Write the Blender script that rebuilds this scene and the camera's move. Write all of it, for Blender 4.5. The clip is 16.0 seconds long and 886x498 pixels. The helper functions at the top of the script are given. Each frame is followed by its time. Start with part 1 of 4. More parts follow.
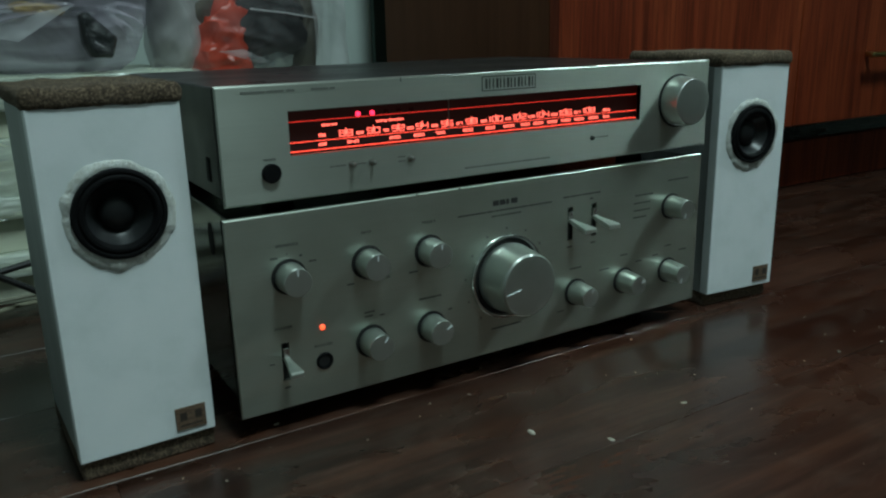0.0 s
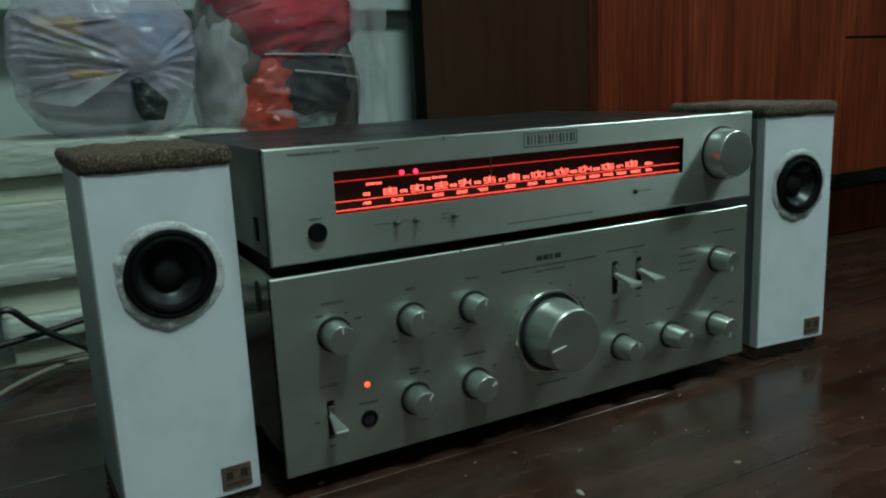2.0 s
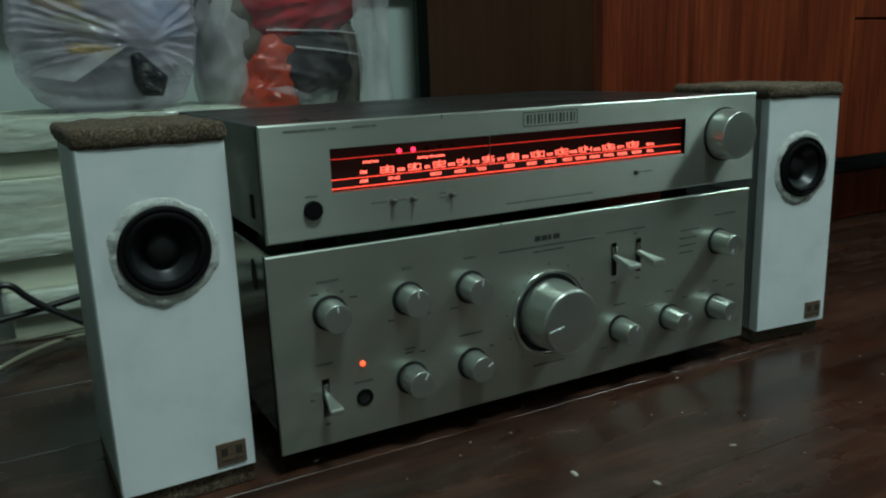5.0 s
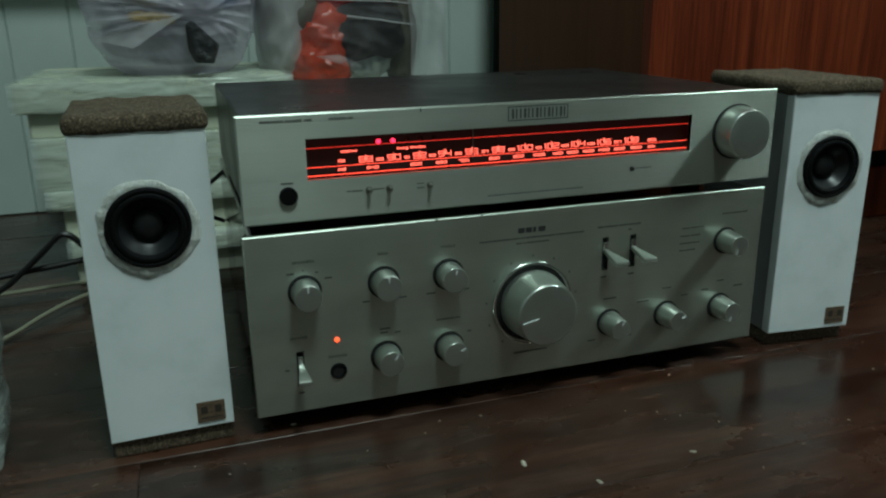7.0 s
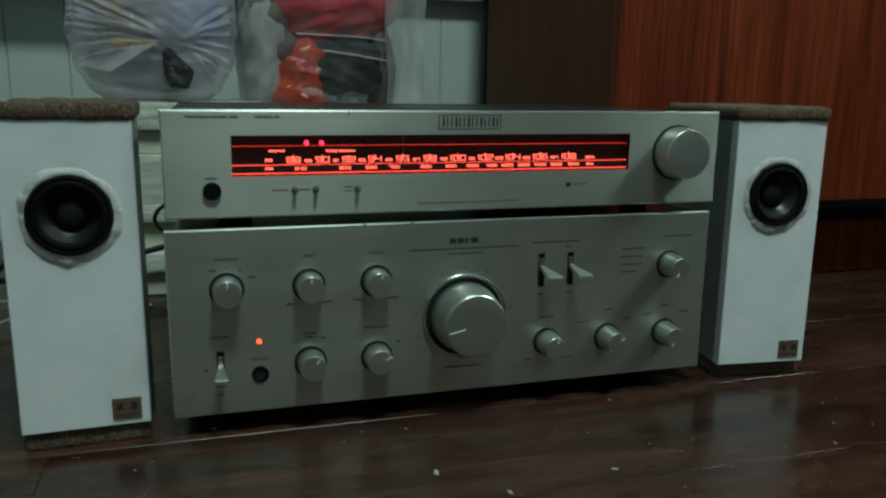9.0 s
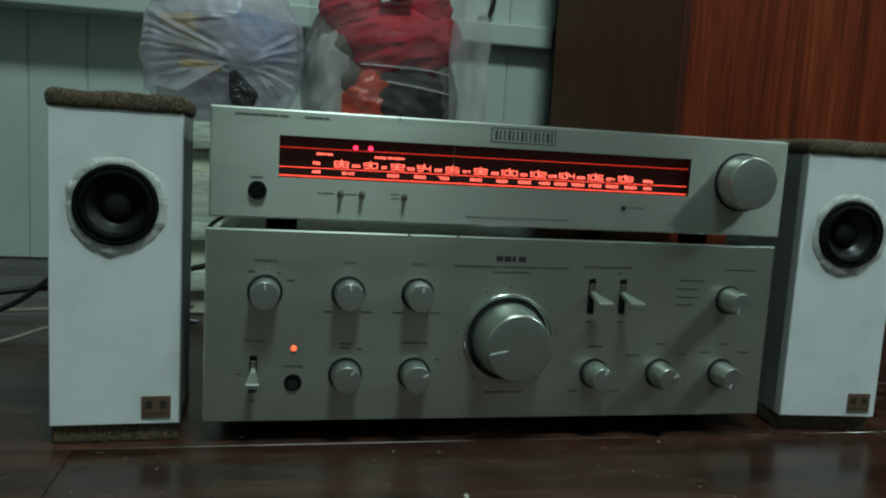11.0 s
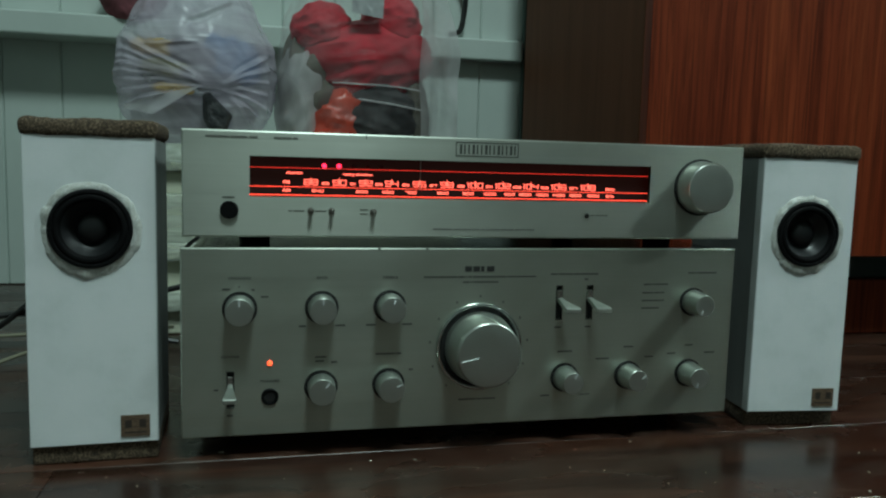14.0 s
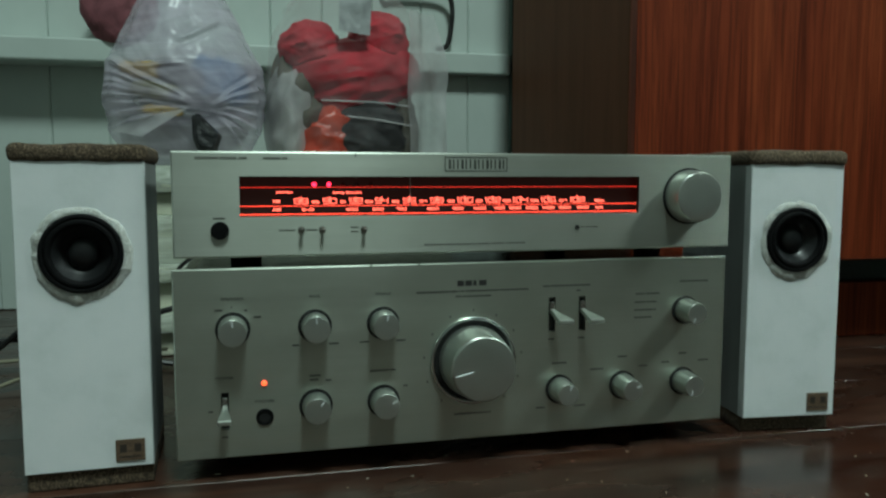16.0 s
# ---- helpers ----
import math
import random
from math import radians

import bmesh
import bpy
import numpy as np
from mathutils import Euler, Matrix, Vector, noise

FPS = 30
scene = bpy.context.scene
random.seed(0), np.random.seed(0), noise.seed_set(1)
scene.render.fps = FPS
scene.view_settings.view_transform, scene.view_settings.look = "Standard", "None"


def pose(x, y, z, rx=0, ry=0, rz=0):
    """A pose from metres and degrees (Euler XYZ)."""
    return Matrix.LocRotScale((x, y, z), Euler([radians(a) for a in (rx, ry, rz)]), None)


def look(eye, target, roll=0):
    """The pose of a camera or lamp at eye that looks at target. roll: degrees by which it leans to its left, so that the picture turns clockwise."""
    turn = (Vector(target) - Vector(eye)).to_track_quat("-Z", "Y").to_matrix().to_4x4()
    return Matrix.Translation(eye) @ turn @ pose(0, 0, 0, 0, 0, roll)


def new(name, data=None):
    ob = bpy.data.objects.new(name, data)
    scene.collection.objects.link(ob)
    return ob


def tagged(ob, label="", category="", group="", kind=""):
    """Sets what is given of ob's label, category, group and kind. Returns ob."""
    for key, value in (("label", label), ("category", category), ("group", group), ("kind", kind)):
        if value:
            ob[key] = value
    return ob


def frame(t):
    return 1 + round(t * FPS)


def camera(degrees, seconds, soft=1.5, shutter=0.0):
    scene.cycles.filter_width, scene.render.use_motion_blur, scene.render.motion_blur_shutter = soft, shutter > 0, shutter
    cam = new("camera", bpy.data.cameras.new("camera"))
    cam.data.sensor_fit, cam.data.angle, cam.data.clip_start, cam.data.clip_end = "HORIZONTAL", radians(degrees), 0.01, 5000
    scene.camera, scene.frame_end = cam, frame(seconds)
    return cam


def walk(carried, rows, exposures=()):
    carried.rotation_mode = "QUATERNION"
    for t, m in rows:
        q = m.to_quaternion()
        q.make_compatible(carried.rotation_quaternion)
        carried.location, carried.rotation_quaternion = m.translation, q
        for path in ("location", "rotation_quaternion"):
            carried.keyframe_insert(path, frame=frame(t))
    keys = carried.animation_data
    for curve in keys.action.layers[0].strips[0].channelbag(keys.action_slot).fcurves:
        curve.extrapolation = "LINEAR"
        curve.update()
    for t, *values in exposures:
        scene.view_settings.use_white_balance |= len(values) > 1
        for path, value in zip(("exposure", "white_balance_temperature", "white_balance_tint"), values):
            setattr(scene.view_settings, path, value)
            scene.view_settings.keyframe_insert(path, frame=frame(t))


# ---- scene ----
cam = camera(58.91, 16.0, soft=2.2, shutter=0.8)
PATH = [
    (0, (-0.3419, -0.4748, 0.2619), (0.1547, 0.3511, -0.0051), -1.41),
    (0.5, (-0.3434, -0.4741, 0.2636), (0.1500, 0.3576, 0.0091), -2.04),
    (1, (-0.3445, -0.4732, 0.2665), (0.1396, 0.3715, 0.0381), -2.20),
    (1.5, (-0.3441, -0.4724, 0.2676), (0.1246, 0.3846, 0.0534), -2.46),
    (2, (-0.3441, -0.4731, 0.2665), (0.1182, 0.3899, 0.0630), -2.63),
    (2.5, (-0.3442, -0.4726, 0.2656), (0.1174, 0.3901, 0.0589), -2.78),
    (3, (-0.3444, -0.4723, 0.2648), (0.1154, 0.3897, 0.0511), -2.56),
    (3.5, (-0.3451, -0.4718, 0.2653), (0.1233, 0.3835, 0.0437), -2.36),
    (6, (-0.3106, -0.4763, 0.2652), (0.0871, 0.4087, 0.0229), -1.49),
    (6.5, (-0.2749, -0.4961, 0.2820), (0.0706, 0.3986, -0.0012), -1.10),
    (7, (-0.2490, -0.5241, 0.2968), (0.0573, 0.3825, 0.0063), -0.77),
    (7.5, (-0.2278, -0.5422, 0.2998), (0.0427, 0.3785, 0.0184), -0.05),
    (8, (-0.2158, -0.5581, 0.3075), (0.0684, 0.3603, 0.0320), 0.80),
    (8.5, (-0.2022, -0.5650, 0.2888), (0.0921, 0.3588, 0.0438), 0.45),
    (9, (-0.1843, -0.5543, 0.2505), (0.0989, 0.3831, 0.0478), 0.75),
    (9.5, (-0.1717, -0.5392, 0.2165), (0.0909, 0.4122, 0.0551), -0.32),
    (9.7, (-0.1707, -0.5359, 0.2118), (0.0744, 0.4226, 0.0664), -0.18),
    (11.8, (-0.1660, -0.5563, 0.2142), (0.0501, 0.4122, 0.0903), 4.27),
    (12, (-0.1631, -0.5596, 0.2132), (0.0613, 0.4070, 0.0890), 4.11),
    (12.5, (-0.1613, -0.5627, 0.2144), (0.0907, 0.3981, 0.0987), 3.45),
    (13, (-0.1594, -0.5645, 0.2144), (0.0874, 0.3982, 0.1039), 2.28),
    (13.5, (-0.1605, -0.5643, 0.2147), (0.0734, 0.4017, 0.1041), 1.47),
    (14, (-0.1614, -0.5624, 0.2150), (0.0662, 0.4052, 0.1057), 1.56),
    (14.5, (-0.1622, -0.5619, 0.2167), (0.0645, 0.4064, 0.1114), 1.72),
    (15, (-0.1612, -0.5614, 0.2176), (0.0675, 0.4084, 0.1331), 1.51),
    (15.5, (-0.1619, -0.5612, 0.2189), (0.0671, 0.4091, 0.1412), 0.98),
    (16, (-0.1597, -0.5642, 0.2168), (0.0752, 0.4034, 0.1239), 0.06),
]
walk(cam, [(t, look(eye, target, roll)) for t, eye, target, roll in PATH], exposures=[(0, -0.06, 6150, 10), (3.5, -0.05, 6150, 10), (6, -0.05, 6480, 10), (7.5, -0.09, 6480, 10), (9.5, -0.04, 6450, 10), (12, 0.03, 6380, 10), (14.5, 0.05, 6450, 10), (15, 0.08, 6500, 10), (16, 0.24, 6650, 10)])

# ---- world and lights ----
world = bpy.data.worlds.new("world")
scene.world = world
world.use_nodes = True
world.node_tree.nodes["Background"].inputs[0].default_value = (0.5, 0.6, 0.6, 1)
world.node_tree.nodes["Background"].inputs[1].default_value = 0.02


def ceiling_lamp(name, place, target, size, watts, colour):
    data = bpy.data.lights.new(name, "AREA")
    data.shape, data.size, data.energy, data.color = "DISK", size, watts, colour
    ob = new(name, data)
    ob.matrix_world = look(place, target)
    return ob


ceiling_lamp("ceiling_lamp_light", (0.05, -0.95, 2.38), (0.05, -0.5, 0.0), 0.46, 32.0, (0.76, 1.0, 0.95))
second = ceiling_lamp("second_lamp_light", (2.3, -0.95, 2.38), (0.15, 0.0, 0.15), 0.42, 1.0, (0.76, 1.0, 0.95))
second.data.spread = radians(28)


# ---- materials ----
def material(name, colour, rough=0.5, metal=0.0):
    m = bpy.data.materials.new(name)
    m.use_nodes = True
    b = m.node_tree.nodes["Principled BSDF"]
    b.inputs["Base Color"].default_value = (*colour, 1)
    b.inputs["Roughness"].default_value = rough
    b.inputs["Metallic"].default_value = metal
    return m


def nodes_of(m):
    return m.node_tree.nodes, m.node_tree.links, m.node_tree.nodes["Principled BSDF"]


def coords(m, scale=(1, 1, 1), offset_random=0.0):
    n, l, _ = nodes_of(m)
    tc, mp = n.new("ShaderNodeTexCoord"), n.new("ShaderNodeMapping")
    mp.inputs["Scale"].default_value = scale
    l.new(tc.outputs["Object"], mp.inputs["Vector"])
    if offset_random:
        info, mul = n.new("ShaderNodeObjectInfo"), n.new("ShaderNodeMath")
        mul.operation, mul.inputs[1].default_value = "MULTIPLY", offset_random
        comb = n.new("ShaderNodeCombineXYZ")
        l.new(info.outputs["Random"], mul.inputs[0])
        for k in range(3):
            l.new(mul.outputs[0], comb.inputs[k])
        l.new(comb.outputs[0], mp.inputs["Location"])
    return mp.outputs[0]


def noise_tex(m, vec, scale, detail=4.0, rough=0.55, distort=0.0):
    n, l, _ = nodes_of(m)
    t = n.new("ShaderNodeTexNoise")
    t.inputs["Scale"].default_value, t.inputs["Detail"].default_value = scale, detail
    t.inputs["Roughness"].default_value, t.inputs["Distortion"].default_value = rough, distort
    l.new(vec, t.inputs["Vector"])
    return t.outputs["Fac"]


def ramp(m, fac, stops):
    n, l, _ = nodes_of(m)
    r = n.new("ShaderNodeValToRGB")
    e = r.color_ramp.elements
    while len(e) < len(stops):
        e.new(0.5)
    for k, (p, c) in enumerate(stops):
        e[k].position, e[k].color = p, (*c, 1) if len(c) == 3 else c
    l.new(fac, r.inputs[0])
    return r.outputs[0]


def mix(m, kind, fac, a, b):
    n, l, _ = nodes_of(m)
    x = n.new("ShaderNodeMix")
    x.data_type, x.blend_type = "RGBA", kind
    if isinstance(fac, float):
        x.inputs[0].default_value = fac
    else:
        l.new(fac, x.inputs[0])
    l.new(a, x.inputs[6]), l.new(b, x.inputs[7])
    return x.outputs[2]


def bump(m, height, strength, distance=0.001):
    n, l, b = nodes_of(m)
    x = n.new("ShaderNodeBump")
    x.inputs["Strength"].default_value, x.inputs["Distance"].default_value = strength, distance
    l.new(height, x.inputs["Height"])
    l.new(x.outputs[0], b.inputs["Normal"])


def feed(m, socket, out):
    n, l, b = nodes_of(m)
    l.new(out, b.inputs[socket])


def spread(m, out, low, high):
    n, l, _ = nodes_of(m)
    r = n.new("ShaderNodeMapRange")
    r.inputs["To Min"].default_value, r.inputs["To Max"].default_value = low, high
    r.inputs["From Min"].default_value, r.inputs["From Max"].default_value = 0.3, 0.7
    l.new(out, r.inputs["Value"])
    return r.outputs[0]


def brushed(name, colour, rough, brush, metal, grain=0.0, polish=0.0):
    """Brushed metal; polish is the share of a tighter sheen that mirrors what stands close by."""
    m = material(name, colour, rough, metal)
    if grain:
        n, l, b = nodes_of(m)
        tan = n.new("ShaderNodeTangent")
        tan.direction_type, tan.uv_map = "UV_MAP", "brush"
        l.new(tan.outputs[0], b.inputs["Tangent"])
        b.inputs["Anisotropic"].default_value = grain
    fine = noise_tex(m, coords(m, brush), 1.0, 3)
    large = noise_tex(m, coords(m, (9, 9, 14)), 1.0, 4)
    feed(m, "Base Color", mix(m, "MULTIPLY", 0.8, ramp(m, fine, [(0.3, [c * 0.97 for c in colour]), (0.7, [min(1, c * 1.02) for c in colour])]),
                              ramp(m, large, [(0.3, (0.78, 0.79, 0.76)), (0.65, (1, 1, 1))])))
    wiped = noise_tex(m, coords(m, (7, 7, 30)), 1.0, 4, 0.6, 0.4)
    feed(m, "Roughness", spread(m, mix(m, "MIX", 0.6, fine, wiped), rough - 0.05, rough + 0.05))
    bump(m, fine, 0.04, 0.0004)
    if polish:
        sheen, mixed = n.new("ShaderNodeBsdfAnisotropic"), n.new("ShaderNodeMixShader")
        sheen.inputs["Color"].default_value = (*colour, 1)
        sheen.inputs["Roughness"].default_value, sheen.inputs["Anisotropy"].default_value = 0.20, 0.60
        l.new(tan.outputs[0], sheen.inputs["Tangent"])
        mixed.inputs[0].default_value = polish
        l.new(b.outputs[0], mixed.inputs[1]), l.new(sheen.outputs[0], mixed.inputs[2])
        l.new(mixed.outputs[0], n["Material Output"].inputs["Surface"])
    return m


PANEL = brushed("brushed_aluminium_panel", (0.635, 0.685, 0.61), 0.412, (6, 6, 900), 0.90, 0.73, 0.60)
TUNER_PANEL = brushed("brushed_tuner_panel", (0.60, 0.635, 0.575), 0.415, (6, 6, 700), 0.90, 0.81, 0.14)
KNOB = brushed("turned_aluminium", (0.62, 0.65, 0.61), 0.33, (60, 900, 60), 0.91)
CHROME = material("polished_rim", (0.75, 0.77, 0.76), 0.16, 1.0)
BLACK = material("black_enamel", (0.016, 0.0155, 0.015), 0.42)
BLACK.node_tree.nodes["Principled BSDF"].inputs["Specular IOR Level"].default_value = 0.35
bump(BLACK, noise_tex(BLACK, coords(BLACK), 900, 2), 0.06, 0.0003)
feed(BLACK, "Roughness", spread(BLACK, noise_tex(BLACK, coords(BLACK), 14, 4), 0.26, 0.44))
GLOSSY_BLACK = material("glossy_black_enamel", (0.012, 0.011, 0.011), 0.14)
feed(GLOSSY_BLACK, "Roughness", spread(GLOSSY_BLACK, noise_tex(GLOSSY_BLACK, coords(GLOSSY_BLACK), 12, 4), 0.08, 0.20))
ZINC = material("bare_zinc_sheet", (0.55, 0.56, 0.53), 0.16, 0.95)
DARK = material("dark_hollow", (0.006, 0.006, 0.006), 0.7)
RUBBER = material("black_rubber", (0.006, 0.006, 0.0065), 0.68)
RUBBER.node_tree.nodes["Principled BSDF"].inputs["Specular IOR Level"].default_value = 0.08
INK = material("grey_print", (0.055, 0.058, 0.052), 0.6)
PALE_INK = material("pale_grey_print", (0.22, 0.225, 0.205), 0.5, 0.4)
BLACK_INK = material("black_print", (0.02, 0.02, 0.02), 0.55)
STEEL = material("dull_steel", (0.34, 0.33, 0.30), 0.35, 0.9)
BRASS = material("aged_brass", (0.55, 0.42, 0.17), 0.3, 1.0)

WHITE = material("white_painted_board", (0.72, 0.76, 0.77), 0.38)
_w = noise_tex(WHITE, coords(WHITE), 26, 6, 0.6)
feed(WHITE, "Base Color", ramp(WHITE, _w, [(0.28, (0.69, 0.74, 0.74)), (0.5, (0.77, 0.81, 0.82)), (0.75, (0.81, 0.84, 0.85))]))
bump(WHITE, noise_tex(WHITE, coords(WHITE), 220, 3), 0.12, 0.0005)

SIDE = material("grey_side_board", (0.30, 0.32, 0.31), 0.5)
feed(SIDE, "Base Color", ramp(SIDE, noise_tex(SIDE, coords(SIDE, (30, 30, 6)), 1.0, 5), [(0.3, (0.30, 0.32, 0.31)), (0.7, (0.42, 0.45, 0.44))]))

CARPET = material("brown_carpet_board", (0.10, 0.07, 0.05), 0.95)
_c = noise_tex(CARPET, coords(CARPET), 620, 5, 0.7)
feed(CARPET, "Base Color", ramp(CARPET, _c, [(0.34, (0.020, 0.014, 0.010)), (0.5, (0.095, 0.064, 0.040)), (0.66, (0.27, 0.20, 0.13))]))
bump(CARPET, _c, 0.9, 0.0016)

GLUE = material("hot_glue", (0.80, 0.82, 0.78), 0.12)
GLUE.node_tree.nodes["Principled BSDF"].inputs["Transmission Weight"].default_value = 0.2
_gl = noise_tex(GLUE, coords(GLUE), 420, 4, 0.65)
bump(GLUE, _gl, 0.9, 0.0016)
feed(GLUE, "Base Color", ramp(GLUE, _gl, [(0.34, (0.58, 0.58, 0.53)), (0.50, (0.70, 0.72, 0.68)), (0.64, (0.80, 0.82, 0.80))]))
CONE = material("black_paper_cone", (0.012, 0.013, 0.014), 0.36)
PLAQUE = material("brown_plaque", (0.16, 0.105, 0.07), 0.4, 0.3)
feed(PLAQUE, "Base Color", ramp(PLAQUE, noise_tex(PLAQUE, coords(PLAQUE, (200, 200, 900)), 1.0, 3), [(0.3, (0.10, 0.065, 0.045)), (0.7, (0.22, 0.15, 0.10))]))
PLAQUE_INK = material("plaque_print", (0.035, 0.025, 0.02), 0.5)

FLOOR = material("dark_stained_plank", (0.05, 0.028, 0.02), 0.25)
FLOOR.node_tree.nodes["Principled BSDF"].inputs["Specular IOR Level"].default_value = 0.42
_g = noise_tex(FLOOR, coords(FLOOR, (3.0, 55, 10), 7.0), 1.0, 6, 0.6, 0.6)
_s = noise_tex(FLOOR, coords(FLOOR, (6, 9, 6), 3.0), 1.0, 5, 0.6, 0.4)
_f = noise_tex(FLOOR, coords(FLOOR, (14, 260, 30), 5.0), 1.0, 3)
_col = ramp(FLOOR, _g, [(0.28, (0.011, 0.005, 0.0035)), (0.5, (0.034, 0.0135, 0.0085)), (0.74, (0.076, 0.032, 0.019))])
_col = mix(FLOOR, "MULTIPLY", 0.75, _col, ramp(FLOOR, _s, [(0.3, (0.55, 0.52, 0.5)), (0.62, (1.15, 1.1, 1.05))]))
_col = mix(FLOOR, "MULTIPLY", 0.5, _col, ramp(FLOOR, _f, [(0.3, (0.45, 0.45, 0.45)), (0.7, (1.35, 1.3, 1.25))]))
_scuff = noise_tex(FLOOR, coords(FLOOR, (22, 60, 20), 4.0), 1.0, 6, 0.7, 1.0)
_col = mix(FLOOR, "SCREEN", 0.9, _col, ramp(FLOOR, _scuff, [(0.46, (0, 0, 0)), (0.80, (0.040, 0.032, 0.026))]))
feed(FLOOR, "Base Color", _col)
feed(FLOOR, "Roughness", spread(FLOOR, _s, 0.18, 0.37))
bump(FLOOR, _g, 0.18, 0.0012)
GAP = material("dirty_joint", (0.038, 0.031, 0.025), 0.95)
CRUMB = material("pale_crumb", (0.40, 0.37, 0.30), 0.7)

WOOD = material("red_brown_laminate", (0.2, 0.05, 0.025), 0.45)
WOOD.node_tree.nodes["Principled BSDF"].inputs["Specular IOR Level"].default_value = 0.2
_v = coords(WOOD, (26, 26, 1.3))
_a = noise_tex(WOOD, _v, 1.0, 6, 0.62, 1.4)
_b = noise_tex(WOOD, coords(WOOD, (210, 210, 6)), 1.0, 6, 0.65, 0.8)
_d = noise_tex(WOOD, coords(WOOD, (8, 8, 0.8)), 1.0, 3)
_col = ramp(WOOD, _a, [(0.34, (0.125, 0.019, 0.006)), (0.45, (0.185, 0.031, 0.010)), (0.56, (0.225, 0.041, 0.013)), (0.68, (0.30, 0.062, 0.020))])
_col = mix(WOOD, "MULTIPLY", 0.7, _col, ramp(WOOD, _b, [(0.36, (0.36, 0.30, 0.28)), (0.56, (1.1, 1.1, 1.1))]))
feed(WOOD, "Base Color", mix(WOOD, "MULTIPLY", 0.6, _col, ramp(WOOD, _d, [(0.3, (0.7, 0.65, 0.65)), (0.7, (1.1, 1.1, 1.1))])))
bump(WOOD, _b, 0.1, 0.0005)
BROWN = material("dark_brown_side", (0.05, 0.026, 0.02), 0.55)
BROWN.node_tree.nodes["Principled BSDF"].inputs["Specular IOR Level"].default_value = 0.08
feed(BROWN, "Base Color", ramp(BROWN, noise_tex(BROWN, coords(BROWN, (25, 25, 2)), 1.0, 5, 0.6, 0.8), [(0.3, (0.105, 0.040, 0.019)), (0.7, (0.165, 0.066, 0.034))]))

PAINT = material("pale_green_paint", (0.60, 0.68, 0.65), 0.5)
_p = noise_tex(PAINT, coords(PAINT), 5, 5, 0.6)
feed(PAINT, "Base Color", ramp(PAINT, _p, [(0.3, (0.50, 0.58, 0.545)), (0.7, (0.59, 0.66, 0.625))]))
bump(PAINT, noise_tex(PAINT, coords(PAINT, (60, 60, 8)), 1.0, 4), 0.2, 0.001)
TRIM = material("dark_green_trim", (0.09, 0.135, 0.12), 0.5)
PLASTER = material("plain_plaster", (0.50, 0.53, 0.50), 0.8)
feed(PLASTER, "Base Color", ramp(PLASTER, noise_tex(PLASTER, coords(PLASTER), 4, 5), [(0.3, (0.26, 0.29, 0.27)), (0.7, (0.32, 0.35, 0.33))]))
CEIL = material("ceiling_paint", (0.45, 0.47, 0.45), 0.8)


def plastic_film(name, colour, clear, rough, grain, milk, haze=0.0):
    """Thin plastic: partly see-through, partly milky, with a glossy crumpled face."""
    m = material(name, colour, rough)
    n, l, b = nodes_of(m)
    vec = coords(m, grain)
    vec.node.inputs["Rotation"].default_value = (0, radians(7), 0)
    crease = noise_tex(m, vec, 1.0, 3, 0.5, 1.0)
    bump(m, crease, 0.5, 0.008)
    b.inputs["Specular IOR Level"].default_value = 0.6
    milky, mixed, see, out = n.new("ShaderNodeBsdfTranslucent"), n.new("ShaderNodeMixShader"), n.new("ShaderNodeBsdfTransparent"), n.new("ShaderNodeMixShader")
    milky.inputs[0].default_value = (*colour, 1)
    mixed.inputs[0].default_value = milk
    l.new(b.outputs[0], mixed.inputs[1]), l.new(milky.outputs[0], mixed.inputs[2])
    see_through = spread(m, crease, clear[0], clear[1])
    if haze:
        thin, less = noise_tex(m, coords(m), 11, 3, 0.5, 0.6), n.new("ShaderNodeMath")
        less.operation = "MULTIPLY"
        l.new(see_through, less.inputs[0]), l.new(spread(m, thin, 1.0 - haze, 1.0), less.inputs[1])
        see_through = less.outputs[0]
    l.new(see_through, out.inputs[0])
    l.new(mixed.outputs[0], out.inputs[1]), l.new(see.outputs[0], out.inputs[2])
    l.new(out.outputs[0], n["Material Output"].inputs["Surface"])
    return m


MILKY = plastic_film("milky_lilac_film", (0.77, 0.70, 0.82), (0.34, 0.82), 0.22, (6, 6, 40), 0.30, 0.25)
FOLD = plastic_film("fold_and_highlight_film", (0.90, 0.88, 0.92), (0.55, 0.95), 0.25, (10, 10, 10), 0.3)
CLEAR = plastic_film("clear_film", (0.80, 0.77, 0.79), (0.84, 1.0), 0.12, (14, 14, 18), 0.30, 0.10)
FLAP = plastic_film("whitish_film", (0.86, 0.85, 0.87), (0.22, 0.66), 0.2, (10, 10, 8), 0.4)
WRAP = plastic_film("clear_wrap", (0.76, 0.82, 0.79), (0.30, 0.80), 0.15, (12, 12, 70), 0.4)


def cloth(name, colour, scale=40):
    m = material(name, colour, 0.85)
    f = noise_tex(m, coords(m), scale, 5, 0.6, 0.8)
    feed(m, "Base Color", ramp(m, f, [(0.3, [c * 0.55 for c in colour]), (0.65, colour)]))
    bump(m, f, 0.5, 0.004)
    return m


